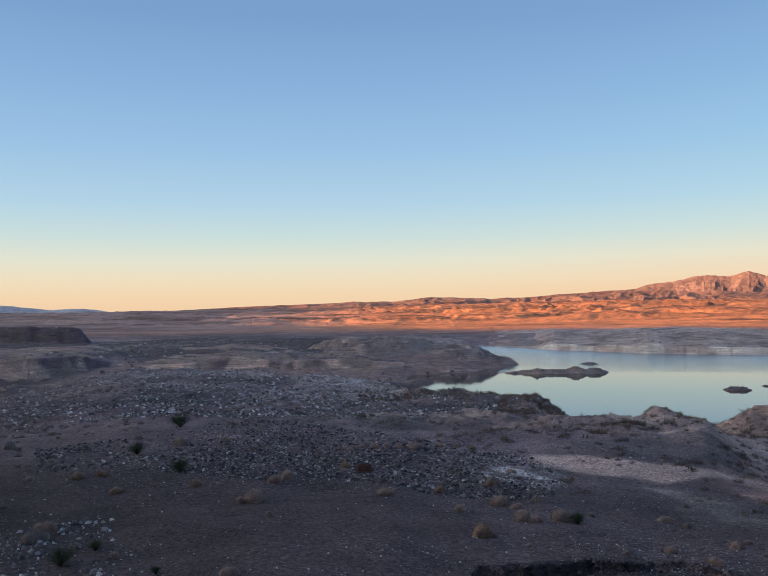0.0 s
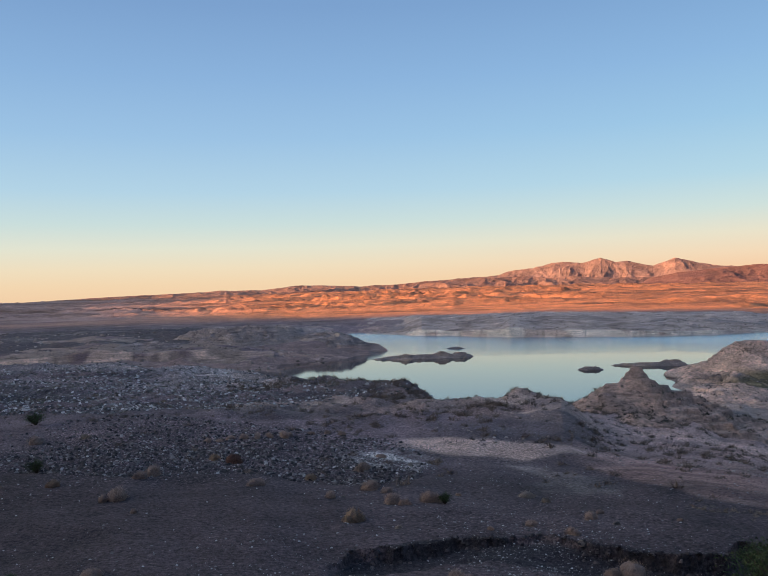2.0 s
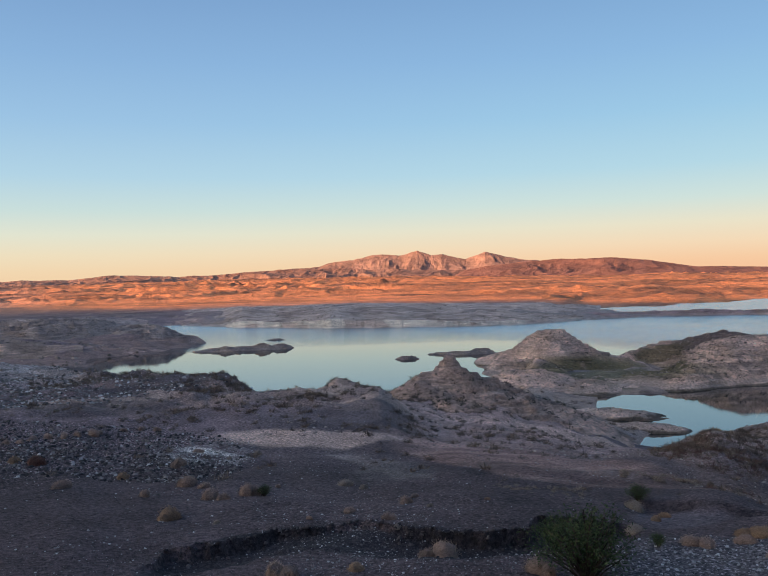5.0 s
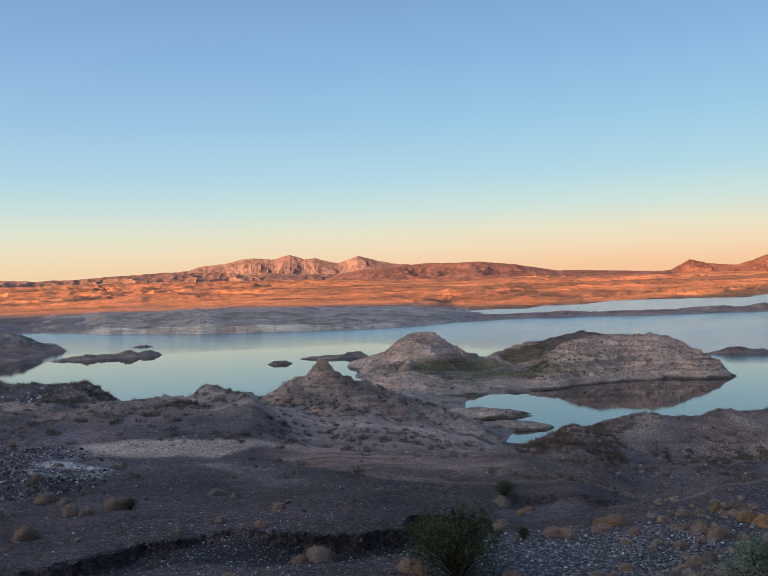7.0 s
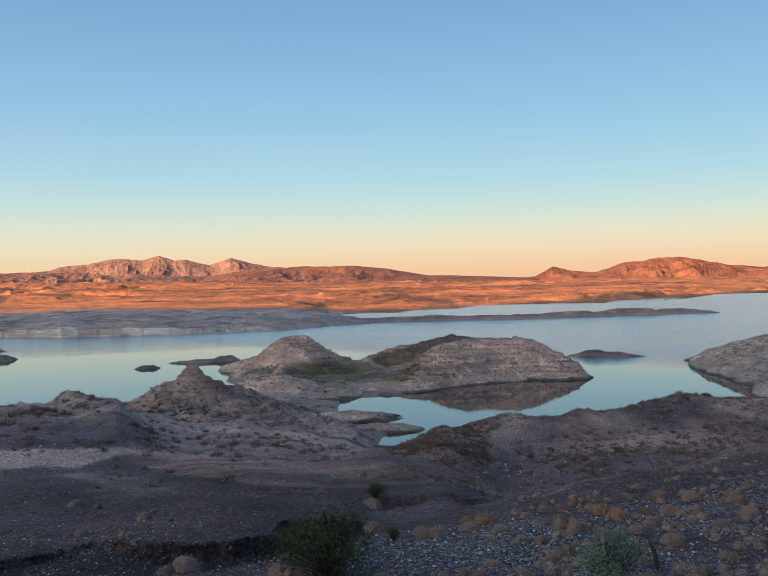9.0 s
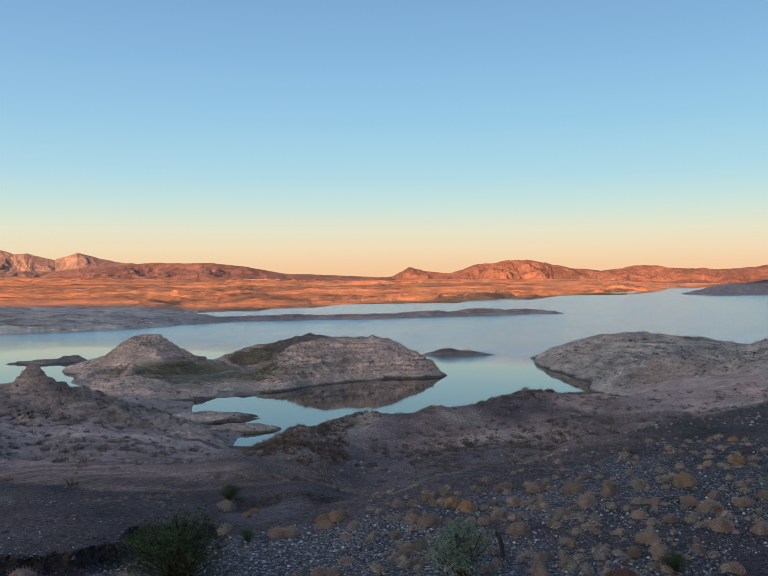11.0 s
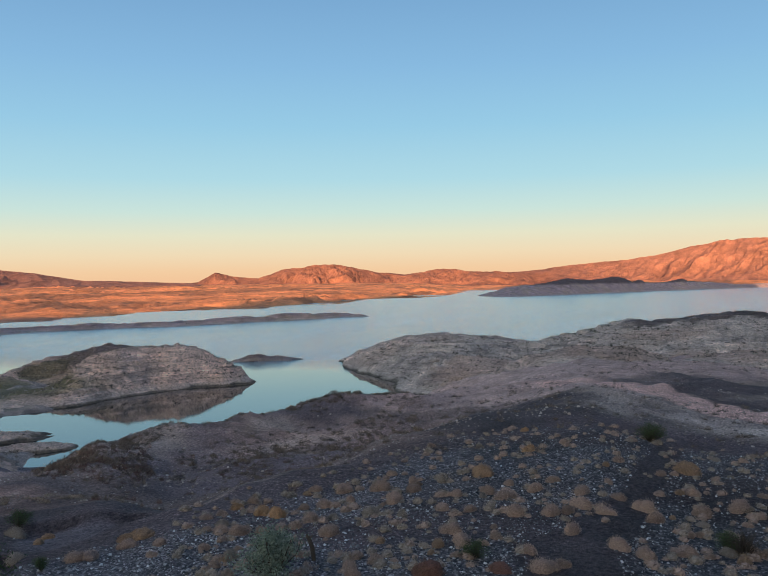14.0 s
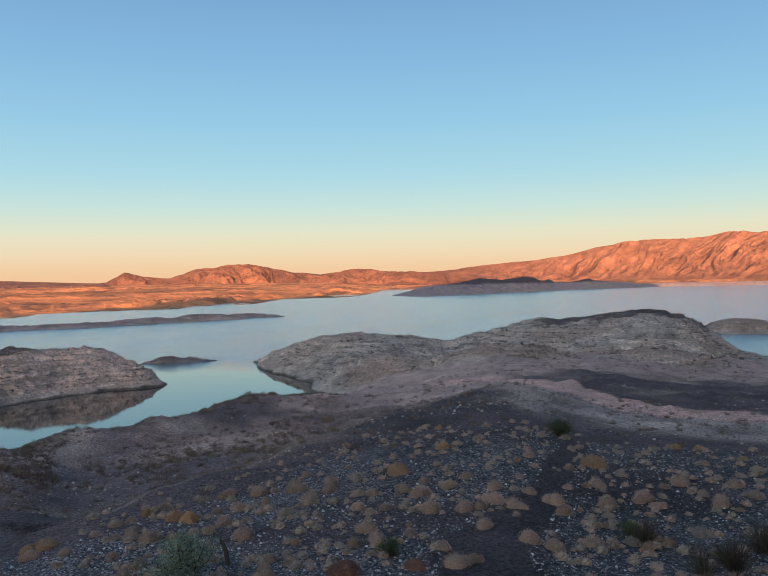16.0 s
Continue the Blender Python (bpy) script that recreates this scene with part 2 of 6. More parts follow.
def water_material():
    m, n, l, b = material("lake_water", 0.03)
    p = position(n)
    deep, sky_sheen = (0.012, 0.017, 0.016), (0.16, 0.295, 0.37)
    b.inputs["IOR"].default_value = 2.2
    b.inputs["Specular IOR Level"].default_value = 0.5
    mp = n.new("ShaderNodeMapping")
    mp.inputs["Scale"].default_value = (0.6, 1.6, 1.0)
    mp.inputs["Rotation"].default_value = (0, 0, radians(25))
    l.new(p, mp.inputs["Vector"])
    rip = tex_noise(n, l, 1.2, 4, 0.6, mp.outputs[0])
    zm = n.new("ShaderNodeMapping")
    zm.inputs["Scale"].default_value = (0.004, 0.03, 1.0)
    zm.inputs["Rotation"].default_value = (0, 0, radians(-20))
    l.new(p, zm.inputs["Vector"])
    zone = tex_noise(n, l, 1.0, 5, 0.6, zm.outputs[0])
    # the bay is calm, the open lake beyond is ruffled
    mr = n.new("ShaderNodeMapRange")
    for k, v in (("From Min", 255.0), ("From Max", 385.0), ("To Min", 0.012), ("To Max", 0.42)):
        mr.inputs[k].default_value = v
    far = n.new("ShaderNodeVectorMath")
    far.operation = 'LENGTH'
    l.new(p, far.inputs[0])
    edge = n.new("ShaderNodeMath")
    edge.operation = 'MULTIPLY_ADD'
    edge.inputs[1].default_value = 70.0
    l.new(zone, edge.inputs[0])
    l.new(far.outputs["Value"], edge.inputs[2])
    off = n.new("ShaderNodeMath")
    off.operation = 'SUBTRACT'
    off.inputs[1].default_value = 30.0
    l.new(edge.outputs[0], off.inputs[0])
    sx = n.new("ShaderNodeSeparateXYZ")
    l.new(p, sx.inputs[0])
    east = n.new("ShaderNodeMapRange")
    for key, v in (("From Min", 135.0), ("From Max", 195.0), ("To Min", 0.0), ("To Max", 160.0)):
        east.inputs[key].default_value = v
    l.new(sx.outputs["X"], east.inputs["Value"])
    wind = n.new("ShaderNodeMath")
    wind.operation = 'ADD'
    l.new(off.outputs[0], wind.inputs[0])
    l.new(east.outputs[0], wind.inputs[1])
    l.new(wind.outputs[0], mr.inputs["Value"])
    mu = n.new("ShaderNodeMath")
    mu.operation = 'MULTIPLY'
    l.new(mr.outputs[0], mu.inputs[0])
    l.new(ramp(n, l, zone, [(0.36, (0.75, 0.75, 0.75)), (0.5, (1, 1, 1))]), mu.inputs[1])
    k = n.new("ShaderNodeBump")
    k.inputs["Distance"].default_value = 0.3
    l.new(mu.outputs[0], k.inputs["Strength"])
    l.new(rip, k.inputs["Height"])
    l.new(k.outputs[0], b.inputs["Normal"])
    rg = n.new("ShaderNodeMapRange")
    for key, v in (("From Min", 255.0), ("From Max", 385.0), ("To Min", 0.02), ("To Max", 0.16)):
        rg.inputs[key].default_value = v
    l.new(wind.outputs[0], rg.inputs["Value"])
    l.new(rg.outputs[0], b.inputs["Roughness"])
    cl = n.new("ShaderNodeMapRange")      # sky sheen of the ruffled open lake, put into the base colour
    for key, v in (("From Min", 255.0), ("From Max", 385.0)):
        cl.inputs[key].default_value = v
    l.new(wind.outputs[0], cl.inputs["Value"])
    streak = ramp(n, l, zone, [(0.36, (0.84, 0.84, 0.84)), (0.5, (1, 1, 1)), (0.62, (1.14, 1.14, 1.14))])
    l.new(mix(n, l, 1.0, mix(n, l, cl.outputs[0], deep, sky_sheen), streak, 'MULTIPLY'), b.inputs["Base Color"])
    return m


mat_water = water_material()

# soil tones
GREY = np.array((0.097, 0.071, 0.075))
DARK = np.array((0.050, 0.040, 0.042))
PINK = np.array((0.39, 0.255, 0.212))
TAN = np.array((0.315, 0.236, 0.198))
PALE = np.array((0.42, 0.385, 0.365))
RED = np.array((0.37, 0.175, 0.098))
OLIVE = np.array((0.165, 0.142, 0.086))

# ---- the lie of the land: heights along lines from the viewpoint ----
PROFILES = []


def profile(az, *steps):
    PROFILES.append((az, steps))


profile(-180, (3, 18.4), (12, 15), (60, 14), (400, 20), (1200, 30), (4800, 40))
profile(-60, (3, 18.4), (12, 14.8), (36, 14.0), (90, 12.0), (125, 5), (232, 2.5), (275, 7.5), (460, 9), (900, 13), (2000, 26), (3200, 33), (4800, 40))
profile(-26, (3, 18.4), (12, 14.8), (36, 14.1), (70, 13.0), (88, 12.1), (125, 5), (232, 2.5), (275, 7.5), (460, 7), (900, 10), (2000, 24), (3200, 30), (4800, 40))
profile(-18, (3, 18.4), (12, 14.8), (36, 14.2), (92, 14.2), (125, 5), (232, 3.5), (275, 6.5), (460, 6), (900, 10), (2000, 24), (3200, 30), (4800, 40))
profile(-10, (3, 18.4), (12, 14.8), (36, 14.1), (88, 13.9), (120, 5), (228, 1.8), (275, 6.0), (300, 8), (460, 6), (900, 10), (2000, 25), (3200, 36), (4800, 40))
profile(0, (3, 18.4), (12, 14.7), (34, 13.8), (74, 13.85), (100, 6), (190, 2), (228, 0.6), (245, 1.2), (300, 7), (360, 6), (460, 5), (900, 10), (2000, 25), (3200, 40), (4800, 50))
profile(4, (3, 18.4), (12, 14.6), (34, 13.5), (66, 13.9), (90, 5), (180, -1), (243, -1), (256, 2), (300, 5.5), (380, 3), (420, 4), (900, 9), (2000, 25), (3200, 44), (4800, 50))
profile(8, (3, 18.4), (12, 14.6), (33, 13.4), (63, 13.95), (80, 6), (115, -2), (250, -2), (284, 1), (295, 1), (330, -2), (435, -2), (450, 1.5), (500, 5), (900, 9), (2000, 26), (3200, 46), (4800, 50))
profile(10.2, (3, 18.4), (12, 14.6), (33, 13.3), (61, 14.05), (78, 6), (110, -3), (406, -2), (420, 1), (470, 5.5), (900, 9), (2000, 26), (3200, 48), (4800, 50))
profile(16, (3, 18.4), (12, 14.6), (33, 13.1), (49, 14.0), (62, 7), (90, -3), (374, -3), (386, 1.0), (430, 5.2), (900, 9), (2000, 26), (3200, 50), (4800, 50))
profile(19, (3, 18.4), (12, 14.6), (33, 13.0), (53, 14.0), (66, 7), (92, -3), (358, -3), (370, 1.0), (420, 6.0), (900, 9), (2000, 26), (3200, 50), (4800, 50))
profile(22, (3, 18.4), (12, 14.6), (33, 13.0), (50, 13.7), (66, 8), (96, 0), (112, -3), (354, -3), (366, 1.0), (420, 6.0), (900, 9), (2000, 26), (3200, 50), (4800, 50))
profile(24.5, (3, 18.4), (12, 14.6), (32, 13.1), (50, 11.8), (68, 10.7), (86, 7), (108, 1), (122, -3), (355, -3), (366, 1.0), (420, 5.7), (900, 9), (2000, 26), (3200, 48), (4800, 50))
profile(27, (3, 18.4), (12, 14.6), (32, 13.1), (50, 11.0), (70, 9.6), (88, 6.5), (112, 1), (126, -3), (355, -3), (366, 1.0), (420, 5.4), (900, 9), (2000, 26), (3200, 46), (4800, 50))
profile(30.5, (3, 18.4), (12, 14.6), (30, 13.2), (50, 10.8), (71, 9.3), (90, 6), (120, 3), (160, 0.9), (195, 0.4), (225, -3), (358, -3), (370, 1.0), (420, 4.8), (900, 9), (2000, 25), (3200, 42), (4800, 50))
profile(33, (3, 18.4), (12, 14.6), (30, 13.1), (48, 10.8), (72, 7.6), (95, 4.6), (120, 2.4), (160, 1.2), (195, 0.8), (225, -3), (362, -3), (372, 1), (420, 4.4), (900, 9), (2000, 24), (3200, 40), (4800, 50))
profile(37, (3, 18.4), (12, 14.6), (30, 13.0), (45, 10.6), (70, 6.6), (100, 2.4), (118, 0.5), (143, 0.5), (160, 1.4), (195, 1.2), (215, -3), (392, -3), (402, 1.2), (440, 3.5), (545, 0.4), (556, -1), (566, 1), (900, 7), (2000, 22), (3200, 36), (4800, 50))
profile(41, (3, 18.4), (12, 14.6), (28, 13.2), (40, 11.7), (60, 7.4), (90, 1.3), (97, -0.4), (110, 0.3), (116, -2.5), (136, -2.2), (143, 0.5), (165, 1.5), (188, 0.8), (200, -3), (420, -3), (428, 1.2), (455, 1.2), (475, -2), (575, -2), (584, 1.0), (900, 7), (2000, 22), (3200, 34), (4800, 50))
profile(45, (3, 18.4), (12, 14.6), (26, 13.6), (33, 11.8), (45, 11.95), (70, 5), (96, -2.5), (640, -3), (655, 1.0), (900, 6), (2000, 21), (3200, 33), (4800, 50))
profile(50, (3, 18.4), (12, 14.7), (22.5, 14.1), (31, 11.4), (42, 10.7), (50, 11.75), (72, 4), (97, -2.5), (760, -3), (775, 1.0), (1000, 5), (2000, 20), (3200, 32), (4800, 50))
profile(55, (3, 18.4), (12, 14.7), (25, 14.0), (35, 11.2), (46, 10.7), (54, 11.95), (76, 4), (104, -2.5), (770, -3), (790, 1.0), (1000, 5), (2000, 20), (3200, 32), (4800, 50))
profile(59.5, (3, 18.4), (12, 14.7), (26.5, 13.9), (37, 11.3), (48, 10.7), (58, 11.85), (80, 4), (112, -2.5), (890, -3), (920, 1.0), (1100, 4), (2000, 19), (3200, 32), (4800, 50))
profile(66, (3, 18.4), (12, 14.7), (33, 13.7), (44, 11.2), (60, 11.85), (85, 5.5), (128, 0.8), (140, -1), (170, -1), (300, -3), (1270, -3), (1300, 0.6), (2000, 14), (3200, 30), (4800, 50))
profile(72, (3, 18.4), (12, 14.7), (39, 13.7), (50, 12.0), (64, 11.6), (90, 8), (130, 4), (190, 2), (260, -3), (3000, -3), (3200, 3), (4800, 50))
profile(80, (3, 18.4), (12, 14.7), (47, 13.9), (60, 12.2), (75, 11.5), (95, 10.2), (140, 6.6), (200, 3), (275, -3), (3000, -3), (3400, 4), (4800, 50))
profile(88, (3, 18.4), (12, 14.7), (36, 13.3), (60, 12.0), (75, 11.0), (95, 10.2), (150, 6), (210, 4), (280, -3), (3200, -3), (3600, 4), (4800, 50))
profile(94, (3, 18.4), (12, 14.7), (36, 13.2), (60, 11.8), (75, 11.0), (95, 9.4), (150, 4.6), (215, 1), (245, -3), (3300, -3), (3700, 4), (4800, 50))
profile(104, (3, 18.4), (12, 14.7), (36, 13.4), (60, 12.2), (75, 10.6), (110, 7), (170, 4), (225, 0), (245, -3), (3400, -3), (3800, 4), (4800, 50))
profile(130, (3, 18.4), (12, 15), (60, 14), (400, 20), (1200, 30), (4800, 40))
profile(180, (3, 18.4), (12, 15), (60, 14), (400, 20), (1200, 30), (4800, 40))

P_AZ = np.array([p[0] for p in PROFILES], float)
GULLY_AZ, GULLY_R = [5.5, 6.4, 8.9, 11.7, 14.5, 17.2, 22, 25.5, 29.4, 32.6, 33.2, 35.5, 39], [16.6, 17.4, 18.0, 18.7, 19.1, 19.2, 18.8, 18.5, 18.2, 18.9, 20.2, 20.6, 20.6]
GULLY_CUT = [0.10, 0.20, 0.28, 0.32, 0.28, 0.26, 0.30, 0.34, 0.38, 0.42, 0.46, 0.46, 0.25]
GULLY_WIDE = [1.8, 2.0, 2.3, 2.5, 2.6, 2.6, 2.6, 2.5, 2.4, 2.6, 3.8, 3.9, 2.2]
WASH_AZ, WASH_R = [39.5, 43, 46.3, 49.5], [24.6, 24.4, 24.0, 23.6]
P_R = np.exp(np.linspace(math.log(2), math.log(4900), 1200))
P_Z = np.array([np.interp(P_R, [s[0] for s in st], [s[1] for s in st]) for _, st in PROFILES])
for _ in range(3):     # round the breaks of slope a little
    P_Z[:, 1:-1] = (P_Z[:, :-2] + 2 * P_Z[:, 1:-1] + P_Z[:, 2:]) / 4


def lie(az, r):
    """Height of the smooth land at a compass az (degrees) and range r."""
    az = (az + 180) % 360 - 180
    k = np.clip(np.searchsorted(P_AZ, az, side='right') - 1, 0, len(P_AZ) - 2)
    t = (az - P_AZ[k]) / (P_AZ[k + 1] - P_AZ[k])
    t = t * t * (3 - 2 * t) * 0.5 + t * 0.5
    q = np.clip((np.log(r) - math.log(2)) / (math.log(4900) - math.log(2)) * 1199, 0, 1198.999)
    i = q.astype(int)
    u = q - i
    za = P_Z[k, i] * (1 - u) + P_Z[k, i + 1] * u
    zb = P_Z[k + 1, i] * (1 - u) + P_Z[k + 1, i + 1] * u
    return za * (1 - t) + zb * t


def ground_height(X, Y):
    r = np.hypot(X, Y) + 1e-6
    az = np.degrees(np.arctan2(X, Y))
    z = lie(az + 0.8 * fbm(X, Y, 14, 3, 5) * smooth(20, 60, r), r * (1 + 0.02 * fbm(X, Y, 11, 3, 9)))
    near = smooth(420, 250, r)
    z = z + near * (0.28 * fbm(X, Y, 9, 5, 21) * smooth(8, 25, r) + 0.05 * fbm(X, Y, 1.3, 3, 3))
    hum = smooth(35, 60, r) * near * smooth(-0.5, 2.0, z)
    z = z + hum * 0.9 * (ridged(X, Y, 17, 4, 31) - 0.55)
    z = z + smooth(105, 150, r) * smooth(520, 400, r) * smooth(0.2, 3, z) * 4.2 * (ridged(X, Y, 46, 5, 35, 0.5) - 0.58)
    z = z + smooth(14, 20, r) * smooth(60, 40, r) * 0.16 * (ridged(X, Y, 5, 4, 37) - 0.55)
    z = z + hum * 0.55 * (ridged(X, Y, 5.5, 5, 39, 0.55) - 0.58)
    cove = smooth(80, 95, r) * smooth(185, 165, r) * smooth(25, 29, az) * smooth(43, 41, az) * smooth(0.2, 1.0, z)
    z = z + cove * (1.5 * (ridged(X, Y, 15, 5, 57, 0.55) - 0.55) + 0.5 * (ridged(X, Y, 4, 3, 58) - 0.55))
    z = z + smooth(38, 46, r) * smooth(84, 74, r) * smooth(-4, 3, az) * smooth(27, 23, az) * (0.55 * (ridged(X, Y, 7.5, 5, 59, 0.55) - 0.6) + 0.2 * fbm(X, Y, 12, 3, 56))
    z = z + smooth(36, 44, r) * smooth(115, 95, r) * smooth(-4, 3, az) * 0.30 * (ridged(X, Y, 2.4, 4, 160, 0.6, 1.5) - 0.62)
    # the washed-out gully with a sharp far bank
    edge = np.interp(az, GULLY_AZ, GULLY_R) * (1 + 0.03 * fbm(X, Y, 1.8, 3, 8) + 0.022 * fbm(X, Y, 0.55, 4, 13, 0.65))
    cut = smooth(0.0, 0.14, edge - r) * smooth(1.0, 0.4, (edge - r) / np.interp(az, GULLY_AZ, GULLY_WIDE)) * smooth(GULLY_AZ[0] - 1.5, GULLY_AZ[0], az) * smooth(GULLY_AZ[-1] + 1.5, GULLY_AZ[-1], az)
    z = z - np.interp(az, GULLY_AZ, GULLY_CUT) * cut * smooth(-1.2, 0.0, fbm(X, Y, 3, 2, 14))
    edge = np.interp(az, WASH_AZ, WASH_R) * (1 + 0.01 * fbm(X, Y, 1.5, 3, 18))
    cut = smooth(0.0, 0.4, edge - r) * smooth(3.0, 1.0, edge - r) * smooth(WASH_AZ[0] - 2, WASH_AZ[0] + 2, az) * smooth(WASH_AZ[-1] + 1, WASH_AZ[-1] - 3, az)
    z = z - 0.26 * cut * smooth(-0.6, 0.2, fbm(X, Y, 2.5, 3, 19))
    # far badlands: low ridges and washes
    far = smooth(430, 900, r) * smooth(0.2, 3.0, z)
    wx, wy = X + 60 * fbm(X, Y, 190, 3, 44) + 14 * fbm(X, Y, 50, 2, 48), Y + 60 * fbm(X, Y, 190, 3, 45) + 14 * fbm(X, Y, 50, 2, 49)
    bad = ridged(wx * 0.6, wy * 1.05, 85, 5, 41, 0.55, 1.4) * 0.75 + ridged(wx * 0.5, wy * 1.2, 31, 4, 43, 0.55, 1.2) * 0.34 + ridged(wx * 0.6, wy, 330, 3, 47, 0.5) * 0.35
    flatness = 0.35 + 0.65 * smooth(-0.15, 0.25, fbm(X * 0.4, Y, 260, 3, 50))      # open washes between the broken ground
    z = z + far * 0.022 * np.clip(r, 0, 1250) * np.interp(az, [-14, 4], [0.7, 1.0]) * (bad - 0.82) * flatness * smooth(4300, 3000, r)
    return z


def rim(az0, az1, r0, r1, step, rows):
    az = np.radians(np.linspace(az0, az1, int((az1 - az0) / step) + 1))
    r = np.exp(np.linspace(math.log(r0), math.log(r1), rows))
    A, R = np.meshgrid(az, r)
    return R * np.sin(A), R * np.cos(A)


def patch(az, r, azc, rc, daz, dr):
    d = ((az - azc) / daz) ** 2 + ((r - rc) / dr) ** 2
    return smooth(1.3, 0.4, d)


def mixed(tone, colour, k):
    return tone * (1 - k[..., None]) + colour * k[..., None]


def ground_tone(X, Y, Z):
    r = np.hypot(X, Y)
    az = np.degrees(np.arctan2(X, Y))
    wob = fbm(X, Y, 6, 4, 77)
    rr, aa = r * (1 + 0.06 * wob + 0.03 * fbm(X * 0.6, Y, 1.6, 4, 79)), az + 4 * fbm(X, Y, 9, 3, 78)
    t = np.broadcast_to(GREY, X.shape + (3,)).copy()
    t = mixed(t, DARK, smooth(0.0, 0.6, fbm(X, Y, 12, 4, 60)) * 0.8)
    # pale sandy flats: between a near and a far edge that swing with the compass
    ax, rx = az + 1.3 * fbm(X, Y, 7, 4, 178), r * (1 + 0.022 * wob + 0.012 * fbm(X * 0.6, Y, 1.6, 4, 79))
    lo, hi = np.interp(ax, [10, 14.4, 19.7, 21.7, 24], [35.2, 34.3, 34.4, 35.3, 36.3]), np.interp(ax, [10, 15, 20, 24], [36.8, 37.2, 37.5, 37.2])
    pale = smooth(lo - 0.2, lo + 0.35, rx) * smooth(hi + 0.5, hi - 0.3, rx) * smooth(9.5, 12, ax) * smooth(25.5, 23.5, ax)
    lo, hi = np.interp(ax, [22.5, 25.6, 28.7, 31.3, 35.5, 39.4, 43], [34, 30.6, 28.1, 26.8, 26.4, 26.7, 27.3]), np.interp(ax, [24, 29, 33, 38.2, 43], [39.5, 37.8, 37.2, 35.5, 33])
    mauve = smooth(lo - 0.3, lo + 0.6, rx) * smooth(hi + 0.8, hi - 0.6, rx) * smooth(22, 24, ax) * smooth(46, 41, ax)
    flat = np.maximum(pale, mauve)
    ledge = smooth(0.1, 0.35, fbm(X * 0.5 + Y * 0.3, Y * 1.4, 2.2, 5, 184, 0.6))
    t = mixed(t, np.array((0.265, 0.165, 0.143)), mauve * np.clip(0.75 + 0.7 * fbm(X * 0.6, Y, 2.6, 5, 84), 0, 1))
    t = mixed(t, np.array((0.115, 0.070, 0.066)), mauve * ledge * 0.6)
    t = mixed(t, np.array((0.285, 0.20, 0.175)), mauve * smooth(0.12, 0.35, fbm(X, Y * 1.3, 3.2, 4, 185)) * 0.6)
    t = mixed(t, np.array((0.345, 0.245, 0.207)), pale * np.clip(0.85 + 0.4 * fbm(X * 0.6, Y, 2.6, 5, 86), 0, 1))
    fan = smooth(1.2, 0.5, ((ax - np.interp(rx, [26, 33], [24.2, 19.6])) / 1.8) ** 2) * smooth(25, 27, rx) * smooth(34.5, 33, rx)
    t = mixed(t, np.array((0.20, 0.165, 0.155)), fan * np.clip(0.35 + 1.1 * fbm(X, Y, 1.5, 4, 186), 0, 1) * 0.75)
    lo, hi = np.interp(ax, [75, 79, 82.2, 85.3, 87.7, 91.2, 98], [60, 62, 60, 54, 47, 45, 44]), np.interp(ax, [75, 79, 83, 86.6, 91.2, 98], [80, 78, 73, 61, 53, 48])
    band = smooth(lo - 1.2, lo + 1.2, rx) * smooth(hi + 0.8, hi - 0.8, rx) * smooth(73, 78, ax)
    crust = smooth(36, 39, rx) * smooth(lo + 1, lo - 2, rx) * smooth(79, 82.5, ax)
    dip = np.interp(ax, [80.5, 82, 84.5, 88.8, 91.3, 97], [75, 79, 86, 80, 71, 62])
    t = mixed(t, np.array((0.40, 0.315, 0.275)), crust * np.clip(0.6 + 0.8 * fbm(X, Y, 4, 4, 188), 0, 1))
    t = mixed(t, PALE, patch(az + 0.6 * wob, r * (1 + 0.03 * wob), 9.4, 32.4, 3.2, 2.6) * smooth(-0.35, 0.15, fbm(X, Y, 1.3, 4, 83)))
    t = mixed(t, PALE * 0.7, patch(aa, rr, 21, 28.5, 3.5, 2.5) * 0.15)
    t = mixed(t, PALE * 0.8, patch(aa, rr, -8, 78, 15, 22) * np.clip(0.16 + 0.5 * fbm(X * 0.5, Y, 9, 4, 187), 0, 1))
    t = mixed(t, DARK * np.array((1.25, 1.0, 0.9)), smooth(40, 46, rr) * smooth(66, 58, rr) * smooth(-8, 2, aa) * smooth(24, 20, aa) * 0.3)
    t = mixed(t, np.array((0.105, 0.074, 0.062)), smooth(40, 46, rr) * smooth(80, 72, rr) * smooth(0, 6, aa) * smooth(27, 22, aa) * 0.7)
    t = mixed(t, PINK * 0.55, smooth(26, 32, rr) * smooth(75, 62, rr) * smooth(40, 45, aa) * smooth(74, 66, aa) * np.clip(0.25 + 0.9 * fbm(X, Y, 7, 4, 85), 0, 1))
    # mottled soil: pale crusts and dark gravel
    spot = fbm(X, Y, 8, 5, 61, 0.6)
    t = mixed(t, TAN * 0.72, smooth(0.12, 0.42, spot) * smooth(38, 48, r) * 0.75)
    t = mixed(t, DARK * 0.8, smooth(0.08, 0.40, fbm(X, Y, 5, 5, 62, 0.6)) * 0.4 * smooth(30, 44, r))
    t = mixed(t, PINK * 0.8, smooth(20, 24, aa) * smooth(36, 31, aa) * smooth(46, 54, rr) * smooth(110, 90, rr) * (0.45 + 0.5 * spot))
    shore = smooth(40, 46, r) * smooth(84, 74, r) * smooth(-4, 3, az) * smooth(28, 23, az)
